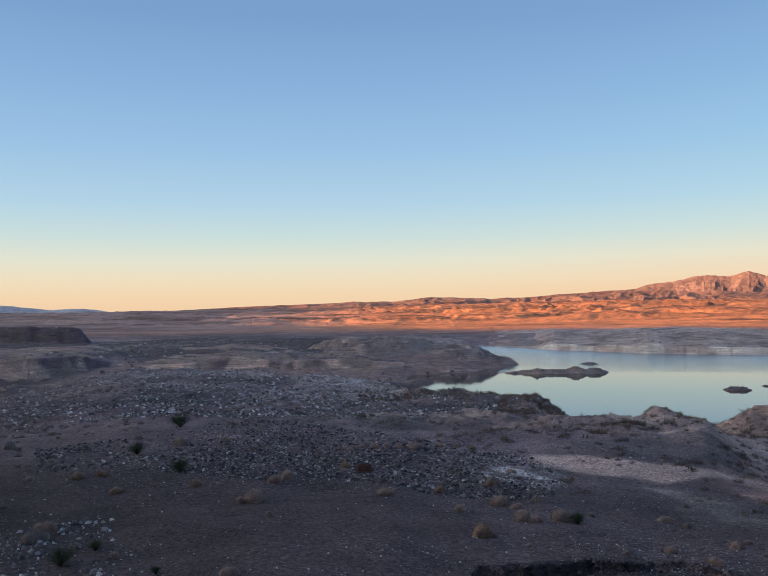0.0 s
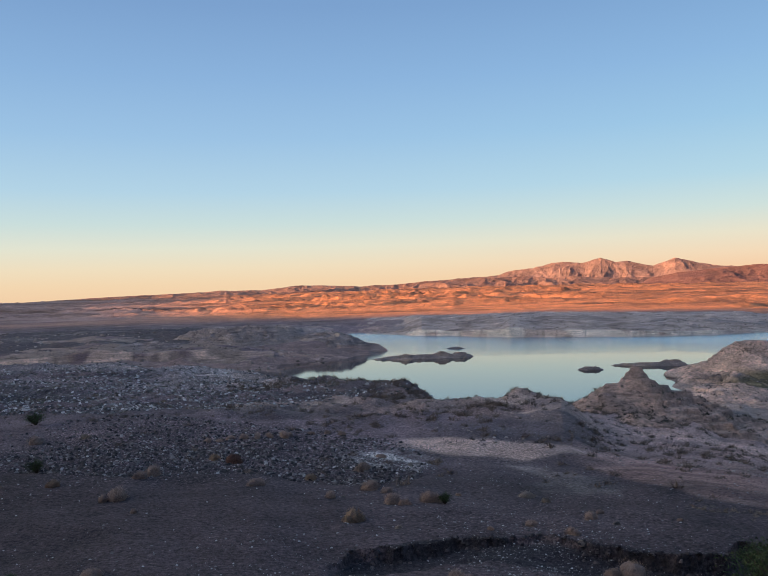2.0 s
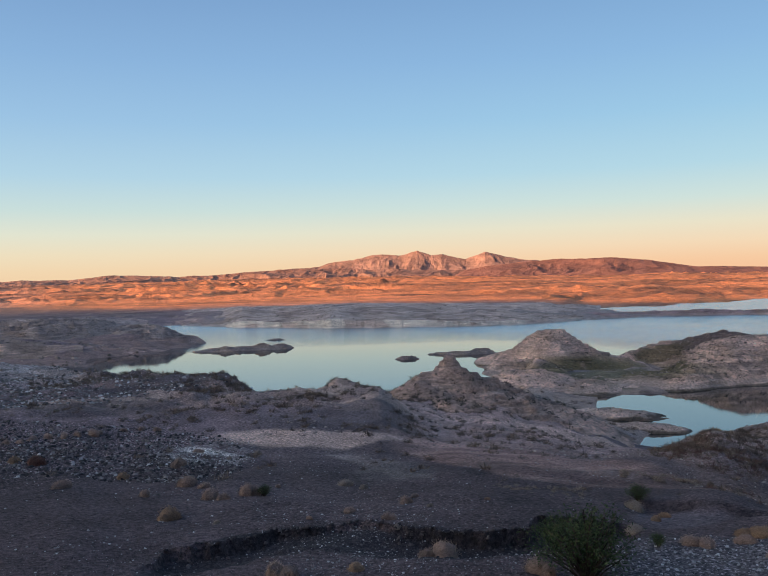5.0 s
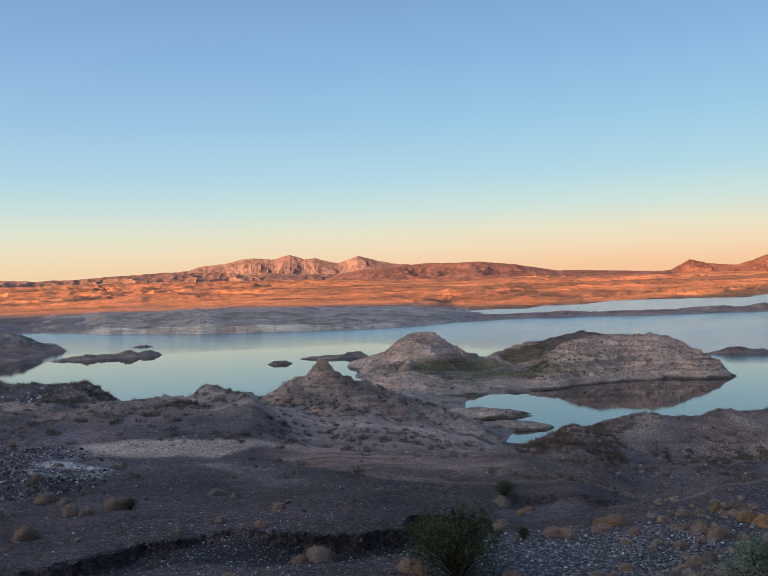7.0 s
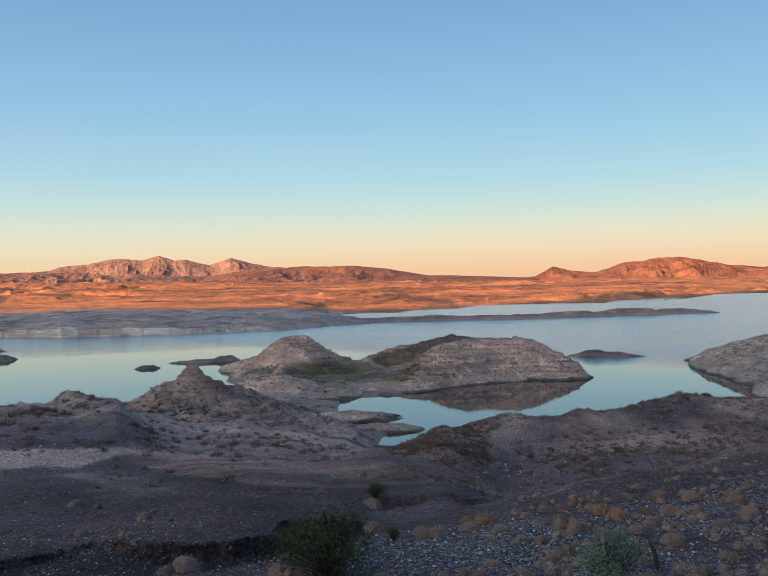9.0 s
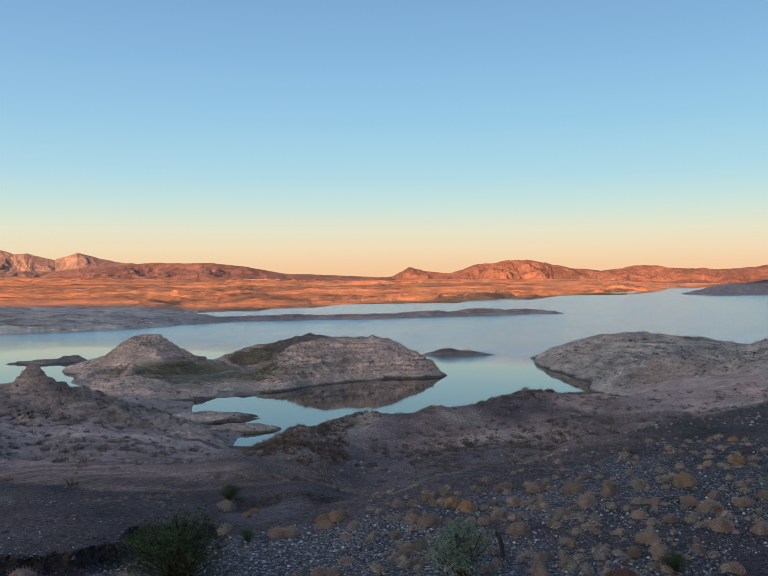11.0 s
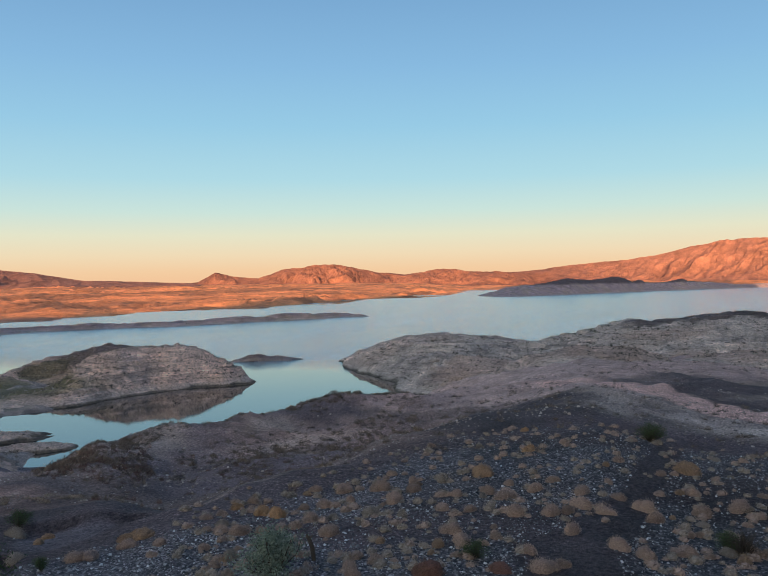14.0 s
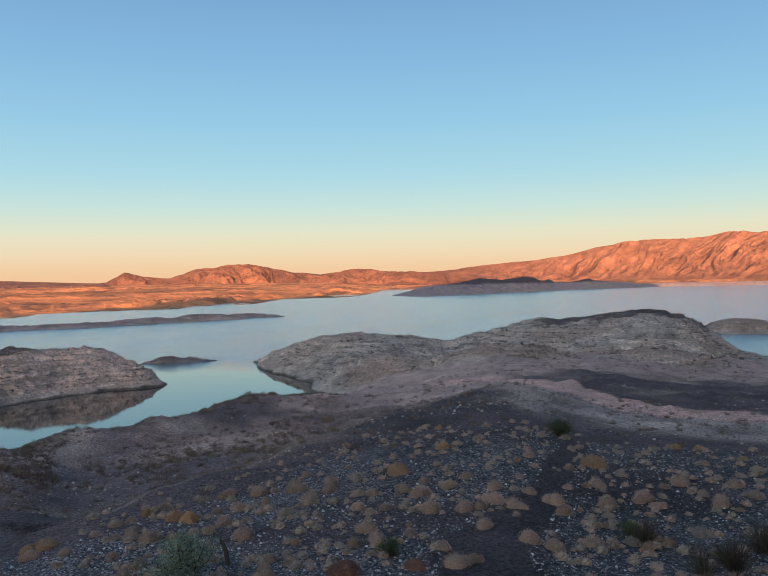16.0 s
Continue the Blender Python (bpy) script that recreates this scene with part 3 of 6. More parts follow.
    t = mixed(t, np.array((0.17, 0.122, 0.10)), shore * smooth(0.08, 0.3, fbm(X * 0.7, Y, 6, 5, 97, 0.55)) * 0.8)
    t = mixed(t, DARK * 0.9, shore * smooth(0.02, 0.2, fbm(X, Y, 4, 5, 98, 0.6)) * 0.85)
    t = mixed(t, PINK * 0.55, smooth(35, 41, rr) * smooth(64, 54, rr) * smooth(21, 27, aa) * smooth(44, 39, aa) * np.clip(0.6 + 0.6 * fbm(X * 0.6, Y, 4, 5, 101), 0, 1) * 0.8)
    # a worn pale line along the brow of the slope
    brow = np.interp(az, [50, 55, 59.5, 66, 72], [22.6, 25.1, 26.6, 33, 39])
    t = mixed(t, TAN * 0.95, smooth(0.55, 0.2, np.abs(r - brow - 0.4)) * smooth(50, 53, az) * smooth(70, 64, az) * 0.4)
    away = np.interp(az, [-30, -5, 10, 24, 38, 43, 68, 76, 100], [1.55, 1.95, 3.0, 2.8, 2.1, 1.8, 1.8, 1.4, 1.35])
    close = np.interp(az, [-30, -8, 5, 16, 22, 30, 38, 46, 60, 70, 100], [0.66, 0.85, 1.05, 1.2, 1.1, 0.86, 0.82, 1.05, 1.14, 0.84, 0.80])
    t = t * (close + (away - close) * smooth(26, 46, r))[..., None] * np.array((1.04, 1.0, 0.94))     # brightness by range and compass put into the tone, in place of fill light
    # brown eroded land beyond the near plain, tan towards the coves
    brown = smooth(95, 125, r) * smooth(440, 330, r)
    t = mixed(t, GREY * np.array((2.4, 2.3, 2.2)), brown)
    t = mixed(t, TAN * 0.9, brown * smooth(-0.02, 0.3, fbm(X, Y, 38, 5, 86)) * 0.8)
    t = mixed(t, TAN * 1.05, smooth(7, 3, Z) * smooth(80, 100, r) * smooth(12, 24, az) * 0.9)
    t = mixed(t, PINK * 0.72, smooth(6.5, 3.5, Z) * smooth(150, 190, r) * smooth(330, 300, r) * smooth(14, 10, az) * 0.8)
    t = mixed(t, DARK * 2.0, smooth(0.05, 0.4, fbm(X, Y, 7, 5, 96, 0.6)) * smooth(85, 100, r) * smooth(200, 180, r) * smooth(26, 30, az) * 0.6)
    t = mixed(t, PINK * 1.3, smooth(45, 55, rr) * smooth(63, 70, aa) * smooth(86, 80, aa) * smooth(230, 180, r) * 0.85)
    t = mixed(t, PINK * 1.15, smooth(78, 92, r) * smooth(76, 82, az) * smooth(230, 180, r) * 0.9)
    terrace = smooth(130, 170, r) * smooth(620, 480, r) * smooth(9, 5, az)
    plateau = smooth(268, 276, r + 7 * fbm(X, Y, 16, 4, 199)) * smooth(470, 420, r) * smooth(3, -4, az)
    t = mixed(t, np.array((0.105, 0.083, 0.08)), plateau * 0.9)
    t = mixed(t, np.array((0.40, 0.33, 0.29)), terrace * smooth(0.16, 0.3, fbm(X * 0.3, Y, 16, 5, 99, 0.6)) * (0.6 - 0.3 * plateau))
    t = mixed(t, np.array((0.24, 0.172, 0.148)), smooth(105, 120, r) * smooth(262, 250, r) * smooth(-17, -20, az) * np.clip(0.75 + 0.6 * fbm(X, Y, 30, 4, 198), 0, 1))
    t = mixed(t, DARK * 1.5, terrace * smooth(0.10, 0.28, fbm(X * 0.45, Y, 34, 5, 100, 0.55)) * 0.75)
    t = mixed(t, PINK * np.array((1.55, 1.42, 1.38)), band * 0.95)
    t = mixed(t, DARK * np.array((2.1, 1.95, 1.75)), smooth(hi - 0.6, hi + 1.0, rx) * smooth(dip + 2, dip - 2, rx) * smooth(80.3, 82, ax) * (0.72 + 0.5 * fbm(X, Y, 6, 4, 189))).clip(0.01, 1)
    t = mixed(t, OLIVE, patch(aa, rr, 39.5, 158, 4.2, 17) * 0.9)
    # the far bank: pale ledges at the water, grey slope above
    bank = smooth(335, 350, r) * smooth(560, 470, r) * smooth(8, 11, az)
    t = mixed(t, np.array((0.30, 0.25, 0.235)), bank)
    t = mixed(t, np.array((0.40, 0.365, 0.33)), bank * smooth(4.4, 3.2, Z) * smooth(405, 390, r) * smooth(-0.3, 0.1, fbm(X * 0.25, Y, 5, 4, 88)) * 0.9)
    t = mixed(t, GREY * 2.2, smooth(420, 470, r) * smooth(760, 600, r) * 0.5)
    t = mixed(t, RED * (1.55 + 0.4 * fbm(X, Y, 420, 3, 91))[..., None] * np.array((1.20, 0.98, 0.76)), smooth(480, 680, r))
    # violet shade and haze over the left plain, mixed into its tone
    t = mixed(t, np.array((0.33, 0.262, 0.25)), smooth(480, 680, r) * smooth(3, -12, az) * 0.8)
    # long shadow slivers across the plain, painted as dark violet streaks
    shade_slivers = smooth(0.04, 0.22, fbm(X * 0.30, Y, 85, 4, 93)) * 0.55 + smooth(0.1, 0.3, fbm(X * 0.30, Y, 26, 4, 94)) * 0.4
    t = mixed(t, RED * np.array((0.40, 0.46, 0.56)), np.clip(shade_slivers, 0, 0.85) * smooth(560, 760, r))
    # gully floor: dark soil, with the shade of the cut painted in
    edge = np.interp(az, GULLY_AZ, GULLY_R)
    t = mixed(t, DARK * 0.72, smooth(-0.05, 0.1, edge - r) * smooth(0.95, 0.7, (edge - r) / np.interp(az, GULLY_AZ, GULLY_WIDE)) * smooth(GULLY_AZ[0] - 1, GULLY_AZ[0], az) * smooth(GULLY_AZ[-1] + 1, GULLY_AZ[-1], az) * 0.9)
    edge = np.interp(az, WASH_AZ, WASH_R)
    t = mixed(t, DARK * 0.5, smooth(-0.2, 0.2, edge - r) * smooth(0.7, 0.3, edge - r) * smooth(WASH_AZ[0] - 2, WASH_AZ[0] + 2, az) * smooth(WASH_AZ[-1] + 1, WASH_AZ[-1] - 3, az) * 0.7 * smooth(-0.5, 0.2, wob))
    sand = smooth(1.25, 0.7, ((az + 0.8 * wob - 42.8) / 3.4) ** 2 + ((r - 22.3 - 0.15 * (az - 42.8)) / 1.5) ** 2)
    t = mixed(t, np.array((0.150, 0.116, 0.122)), sand * 0.9)
    # how stony: the slope, the low rise, the pale plain
    slope = smooth(2, -2, r - np.interp(az, [38, 44, 50, 55, 61, 66, 71, 79, 84, 98], [19, 19.6, 19.8, 21.5, 23.5, 27, 31, 34, 33, 33])) * smooth(36, 40, az) * smooth(150, 115, az)
    track = smooth(1.6, 0.8, np.abs(az - np.interp(r, [14, 17, 18.5, 22, 30], [79, 78, 80.5, 83, 85])) / np.interp(r, [14, 17, 22, 30], [3.5, 3.0, 1.0, 0.8]))
    rise = patch(aa, rr, -4, 34, 15, 9)
    plain = smooth(48, 60, r) * smooth(110, 90, r) * smooth(9, 4, az)
    gul = smooth(0.4, 1.2, np.interp(az, GULLY_AZ, GULLY_R) - r) * smooth(12, 15, az) * smooth(40, 36, az)
    stony = np.clip(np.maximum.reduce([slope * (1 - track) * smooth(-0.7, 0.1, wob), rise, plain * 0.8, gul * 0.3, 0.04 + 0.35 * smooth(0.0, 0.4, fbm(X, Y, 7, 4, 95))]), 0, 1) * smooth(140, 100, r) * (1 - 0.8 * flat) * (1 - sand)
    t = mixed(t, np.array((0.108, 0.100, 0.101)) * np.interp(az, [42, 47, 62, 72], [1.35, 1.35, 1.25, 1.0])[..., None], np.clip(stony - 0.4, 0, 1) * 0.9 * smooth(30, 44, az) * smooth(150, 115, az))
    return np.concatenate([t, stony[..., None]], -1)


AZ_L, AZ_R = -40.0, 112.0
# the part in view is dense, the rest closes the land around and behind
az_d = np.radians(np.concatenate([np.arange(AZ_L, -28, 0.5), np.arange(-28, 100, 0.155), np.arange(100, AZ_R, 0.5), np.arange(AZ_R, 360 + AZ_L, 3.0)]))
r_d = np.concatenate([np.array([0.02, 1.0]), np.linspace(2, 14, 14)[:-1], np.exp(np.linspace(math.log(14), math.log(23), 105))[:-1], np.exp(np.linspace(math.log(23), math.log(110), 150))[:-1], np.exp(np.linspace(math.log(110), math.log(430), 100))[:-1], np.exp(np.linspace(math.log(430), math.log(1000), 60))[:-1], np.exp(np.linspace(math.log(1000), math.log(3200), 120))[:-1], np.exp(np.linspace(math.log(3200), math.log(4850), 26))])
GA, GR = np.meshgrid(az_d, r_d)
GX, GY = GR * np.sin(GA), GR * np.cos(GA)
GZ = ground_height(GX, GY)
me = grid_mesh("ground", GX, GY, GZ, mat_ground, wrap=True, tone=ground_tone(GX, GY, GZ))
me.materials.append(mat_far)
far_face = np.repeat(r_d[:-1] > 470, len(az_d))      # beyond the lake the soil gives way to badlands
me.polygons.foreach_set("material_index", far_face.astype(np.int32))
ground = tagged(new("ground", me), "dark grey gravelly desert soil with pinkish sandy patches", "ground", kind="structure")

# ---- lake ----
wx, wy = rim(-60, 120, 40, 4800, 2.0, 60)
lake = tagged(new("water", grid_mesh("water", wx, wy, wx * 0, mat_water)), "calm pale lake water mirroring the evening sky", "water", kind="structure")


# ---- hills, islands, headlands ----
def domes(X, Y, parts, soft=1.0):
    """Union of rounded hills: (x, y, half length, half width, turn, height, squareness)."""
    z = np.full(X.shape, -9.0)
    blend = soft * (0.6 + 0.22 * max(q[5] for q in parts))
    for x, y, a, b, turn, h, p in parts:
        ca, sa = math.cos(radians(turn)), math.sin(radians(turn))
        u, v = ((X - x) * ca + (Y - y) * sa) / a, (-(X - x) * sa + (Y - y) * ca) / b
        d = np.sqrt(u * u + v * v)
        zi = h - (h + min(1.5, 0.3 * h)) * np.clip(d, 0, 3) ** p
        k = np.clip(0.5 + 0.5 * (zi - z) / blend, 0, 1)
        z = z * (1 - k) + zi * k + blend * k * (1 - k) * 0.5
    return z


def strip(X, Y, rows, steep):
    """A ridge along an arc: rows of compass, range of the near foot, range and height of the crest, range of the far foot."""
    r, az = np.hypot(X, Y), np.degrees(np.arctan2(X, Y))
    near, crest, top, back = (np.interp(az, [q[0] for q in rows], [q[k] for q in rows]) for k in (1, 2, 3, 4))
    u, v = (r - near) / np.maximum(crest - near, 0.3), (r - crest) / np.maximum(back - crest, 0.3)
    z = np.where(r < crest, top * (1 - np.clip(1 - u, 0, 1) ** steep), top * (1 - np.clip(v, 0, 1) ** 1.8))
    z = z - 0.45 * np.clip(near - r, 0, 12) - 0.45 * np.clip(r - back, 0, 12)
    out = np.maximum(rows[0][0] - az, az - rows[-1][0]) * np.pi / 180 * r
    return z - 0.5 * np.clip(out, 0, 14)


def hill(name, parts, step, label, category, tones, rough=0.5, strata=0.0, seed=0, floor=-1.5, cap=None, grass=None, foot=None, soft=1.0, patches=(), strips=(), steep=1.5, wet=False):
    """A hill or island standing on the lake bed: ridges and domes cut by gullies and ledges."""
    ends = [(p[0] + k * max(p[2], p[3]) * 1.3, p[1] + k * max(p[2], p[3]) * 1.3) for p in parts for k in (-1, 1)]
    for rows in strips:
        for q in rows:
            for r in (q[1] - 3, q[4] + 3):
                ends.append(polar(q[0], r))
    x0, x1, y0, y1 = min(e[0] for e in ends), max(e[0] for e in ends), min(e[1] for e in ends), max(e[1] for e in ends)
    X, Y = np.meshgrid(np.arange(x0, x1, step), np.arange(y0, y1, step))
    wob = max([p[2] for p in parts] + [14] * len(strips)) * 0.10
    WX, WY = X + wob * fbm(X, Y, wob * 6, 3, seed + 1), Y + wob * fbm(X, Y, wob * 6, 3, seed + 2)
    Z = domes(WX, WY, parts, soft) if parts else np.full(X.shape, -9.0)
    WX, WY = X + 0.9 * fbm(X, Y, 7, 3, seed + 15), Y + 0.9 * fbm(X, Y, 7, 3, seed + 16)
    for rows in strips:
        zi = strip(WX, WY, rows, steep)
        k = np.clip(0.5 + 0.5 * (zi - Z) / 0.7, 0, 1)
        Z = Z * (1 - k) + zi * k + 0.35 * k * (1 - k)
    top = max([p[5] for p in parts] + [q[3] for rows in strips for q in rows])
    body = smooth(-0.5, top * 0.35, Z)
    Z = Z + rough * 2.1 * (ridged(X, Y, top * 1.1 + 1, 5, seed + 3, 0.58) - 0.58) * body
    crag = 0.5 - np.abs(fbm(X, Y, 3.6 * rough + 0.8, 4, seed + 4, 0.6))
    Z = Z + rough * 1.3 * (crag - 0.3) * smooth(-0.3, 0.3, Z)
    if strata:      # ledges: the slope breaks into uneven steps
        q = Z / strata + 0.9 * fbm(X, Y, 26, 3, seed + 5) + 0.03 * X / strata
        step_z = strata * (np.floor(q) + smooth(0.6, 0.98, q - np.floor(q)) - q)
        Z = Z + step_z * 0.95 * smooth(-0.25, 0.25, fbm(X, Y, 9, 3, seed + 11)) * body
    tone = np.broadcast_to(tones[0], X.shape + (3,)).copy()
    tone = mixed(tone, tones[1], smooth(-0.2, 0.5, fbm(X, Y, 14, 4, seed + 6)))
    tone = mixed(tone, tones[2], smooth(0.1, 0.45, fbm(X, Y, 5, 4, seed + 7)) * 0.8)
    tone = mixed(tone, tones[0] * 1.35, smooth(0.12, 0.4, fbm(X, Y, 2.2, 4, seed + 12)) * 0.6)
    tone = mixed(tone, PALE * 0.85, smooth(1.6, 0.7, Z) * smooth(-0.2, 0.3, Z) * 0.35)
    if wet:         # dark algae along the waterline
        tone = mixed(tone, np.array((0.045, 0.042, 0.03)), smooth(0.45, 0.2, Z + 0.3 * fbm(X, Y, 5, 3, seed + 17)) * 0.8)
    if foot is not None:
        tone = mixed(tone, foot, smooth(3.6, 2.2, Z) * 0.75)
    if cap:
        tone = mixed(tone, DARK * np.array((1.75, 1.6, 1.6)), smooth(cap - 0.08 * top, cap + 0.04 * top, Z + 0.05 * top * fbm(X, Y, top * 1.5, 3, seed + 8)))
    for px, py, size, colour in patches:      # soil lying on the rock
        tone = mixed(tone, colour, smooth(1.3, 0.7, np.hypot(X - px, Y - py) / size + 0.5 * fbm(X, Y, size * 0.6, 4, seed + 13)) * 0.85)
    if grass:
        tone = mixed(tone, OLIVE, smooth(1.5, 0.6, np.hypot(X - grass[0], Y - grass[1]) / grass[2]) * smooth(0.3, 0.8, Z) * smooth(4.2, 2.6, Z) * smooth(-0.7, -0.1, fbm(X, Y, 6, 3, seed + 9)))
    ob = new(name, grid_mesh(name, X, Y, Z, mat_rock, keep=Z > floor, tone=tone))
    HILLS[label] = (x0, y0, step, Z)
    return tagged(ob, label, category)


HILLS = {}


TANS = (TAN * 1.15, TAN * 0.95, GREY * 2.0)
GREYS = (GREY * 1.9, TAN * 0.75, DARK * 2.2)


def ridge(az, r, a, b, height, p=2.2):
    """A dome whose long axis lies across the line of sight from the viewpoint."""
    return (*polar(az, r), a, b, -az, height, p)


PINKS = (np.array((0.60, 0.43, 0.355)), np.array((0.56, 0.405, 0.34)), np.array((0.38, 0.29, 0.25)))
hill("rocky_hill", [ridge(27.3, 71, 4.6, 4.6, 13.3, 2.0), ridge(27.3, 70.5, 32, 30, 12.9, 0.95), ridge(25.0, 67, 24, 20, 11.7, 1.1), ridge(30.0, 72, 24, 22, 11.0, 1.1), ridge(27.6, 61, 22, 12, 11.2, 1.2)],
     0.18, "small tan rocky knob above the near shore", "hill", tuple(c * 0.8 for c in PINKS), 0.5, 0.5, 10, 6.0, soft=0.25)
HUMP = [[(28.9, 198, 199, 0, 200), (29.3, 190, 196, 1.0, 202), (30.5, 180, 192, 2.3, 206), (31.8, 178, 188, 4.3, 206), (32.6, 176, 187, 6.8, 206), (33.5, 173, 186, 8.5, 206), (34.3, 170, 186, 8.7, 206), (35.2, 168, 186, 8.3, 206), (36.7, 168, 185, 5.5, 204), (38, 168, 184, 3.4, 200), (39.3, 168, 184, 2.5, 198), (40.5, 170, 182, 1.2, 196), (41.5, 172, 180, 0, 190)],
        [(29.6, 175, 178, 0, 180), (30.5, 168, 176, 2.2, 190), (32.4, 160, 172, 2.8, 190), (34, 155, 166, 2.8, 190), (35.75, 147, 156, 1.5, 190), (37, 144, 153, 1.1, 190), (39.2, 146, 154, 1.0, 190), (40.5, 147, 156, 0.9, 188), (42, 150, 158, 0, 180)]]
hill("rocky_hump", [ridge(36.8, 146, 8, 11, 1.7, 2.4), ridge(33.0, 150, 12, 14, 3.2), ridge(33.6, 164, 5, 6, 4.2, 2.0), ridge(38.3, 119, 9, 4.5, 1.1, 2.4), ridge(40.6, 109, 7, 3, 0.8, 2.4)],
     0.25, "rounded tan rock hump beside the cove", "hill", PINKS, 0.6, 0.8, 30, grass=(*polar(38.6, 165), 17), soft=0.4, strips=HUMP, steep=1.5, wet=True)
ISLAND = [[(38.9, 195, 196, 0, 198), (39.3, 186, 196, 2.2, 204), (40.1, 184, 196, 3.2, 206), (41.6, 182, 196, 5.1, 206), (43.1, 180, 196, 5.8, 208), (45.2, 178, 196, 7.1, 210), (46.7, 178, 196, 7.3, 210), (48, 180, 196, 6.4, 208), (50, 182, 194, 3, 200)],
          [(42.4, 152, 168, 1.8, 186), (43.9, 149, 174, 5.0, 190), (45.2, 151, 175, 6.7, 190), (46.9, 155, 176, 8.2, 192), (48.5, 159, 177, 8.5, 192), (50.5, 162, 177, 8.6, 192), (51.8, 164, 177, 7.9, 190), (52.9, 165, 176, 6.2, 188), (54.1, 166, 175, 4.6, 186), (55, 167, 174, 2.9, 182), (55.6, 168, 171, 0.6, 174), (55.9, 168, 169, 0, 170)],
          [(51.6, 163, 168, 0.5, 172), (52.5, 163.5, 168, 2.6, 176), (53.5, 164, 169, 3.4, 178), (54.6, 165.5, 170, 2.3, 178), (55.7, 167, 169, 0.4, 174), (56.0, 168, 168.5, 0, 170)],
          [(36, 146, 150, 0.4, 170), (37.2, 143.5, 152, 1.1, 172), (40, 146, 154, 1.3, 176), (42, 145.5, 153, 1.8, 178), (43, 145, 152, 2.3, 178), (44, 147, 154, 2.8, 178), (45.1, 150, 157, 2.6, 176), (46.5, 154, 160, 2.2, 172), (48, 158.5, 163, 1, 168)]]
hill("rocky_island", [ridge(39.8, 189, 5, 5, 3.0, 1.6)],
     0.22, "bare tan rock island with a steep end in the lake", "island", PINKS, 0.65, 0.9, 50, grass=(*polar(41.2, 166), 13), soft=0.45, patches=[(*polar(45.4, 196), 10, DARK * 2.0), (*polar(42.0, 188), 6, OLIVE * 0.7)], strips=ISLAND, steep=1.6, wet=True)
HEADLAND = [[(62.1, 202, 203, 0, 205), (62.4, 192, 203, 1.2, 214), (63.4, 183, 202, 3.6, 218), (64.85, 171, 200, 5.5, 222), (66.35, 162, 198, 7.4, 224), (68.6, 151, 198, 8.0, 226), (71, 146, 200, 7.6, 228), (73.3, 142, 200, 6.7, 228), (75.2, 138, 202, 5.4, 230), (76.2, 136, 202, 5.0, 230), (78, 134, 200, 5, 228), (80, 134, 198, 3, 228)],
            [(75.6, 152, 206, 4.0, 235), (77.3, 146, 206, 6.8, 236), (78.8, 142, 206, 7.4, 238), (80.4, 140, 206, 9.1, 240), (82.3, 138, 206, 10.5, 240), (84.3, 138, 205, 10.8, 240), (86, 140, 205, 11.6, 240), (88.3, 140, 204, 12.6, 238), (90.5, 142, 203, 12.7, 236), (92.1, 144, 202, 11.9, 232), (93.1, 148, 200, 10.6, 226), (94, 152, 199, 8.0, 222), (95.8, 158, 196, 3.8, 214), (97.5, 165, 192, 2.6, 208), (101, 175, 190, 0, 200)]]
hill("rocky_headland", [ridge(64.2, 214, 9, 8, 2.2, 2.0), ridge(89.5, 138, 24, 34, 8.6, 2.0), ridge(80, 145, 26, 36, 8.6, 2.0), ridge(72, 158, 20, 26, 6.0, 2.0)],
     0.36, "tan and grey rock headland with scattered dark shrubs", "headland", (np.array((0.49, 0.41, 0.36)), np.array((0.45, 0.35, 0.30)), np.array((0.29, 0.245, 0.225))), 0.7, 1.0, 70, soft=0.5,
     patches=[(*polar(85.2, 205), 9, DARK * 2.0), (*polar(88.2, 206), 11, DARK * 2.0), (*polar(91.0, 204), 9, DARK * 2.0), (*polar(71, 150), 9, np.array((0.30, 0.225, 0.19))), (*polar(76, 150), 16, np.array((0.46, 0.34, 0.285))), (*polar(83, 150), 16, np.array((0.44, 0.325, 0.27))), (*polar(90, 145), 16, np.array((0.42, 0.31, 0.26)))], strips=HEADLAND, steep=1.45, wet=True)
hill("rocky_point", [ridge(96.0, 322, 22, 12, 5.2, 2.6), ridge(102, 318, 30, 20, 7, 2.6)], 0.6, "low tan rock point behind the headland", "headland", TANS, 0.5, 1.0, 75)
ISLETS = [(24.1, 207, 3.9, 2.0, 1.15), (14.6, 294, 4.2, 1.4, 0.8)]
for az, r, a, b, top in ISLETS:
    hill("rock_islet", [ridge(az, r, a, b, top, 2.0)], 0.15, "small low dark rock islet in the lake", "islet", GREYS, 0.25, 0.4, 90 + int(az))
hill("rock_islet", [ridge(28.2, 219, 12.0, 2.6, 1.0, 2.4), ridge(29.4, 221, 5.0, 2.4, 1.6)], 0.2, "long low grey rock islet in the lake", "islet", GREYS, 0.3, 0.4, 91)
hill("rock_islet", [ridge(56.6, 220, 11, 3.0, 1.5, 2.4), ridge(56.0, 220, 5, 2.6, 2.0)], 0.2, "long low dark rock islet near the rock island", "islet", GREYS, 0.3, 0.4, 92)
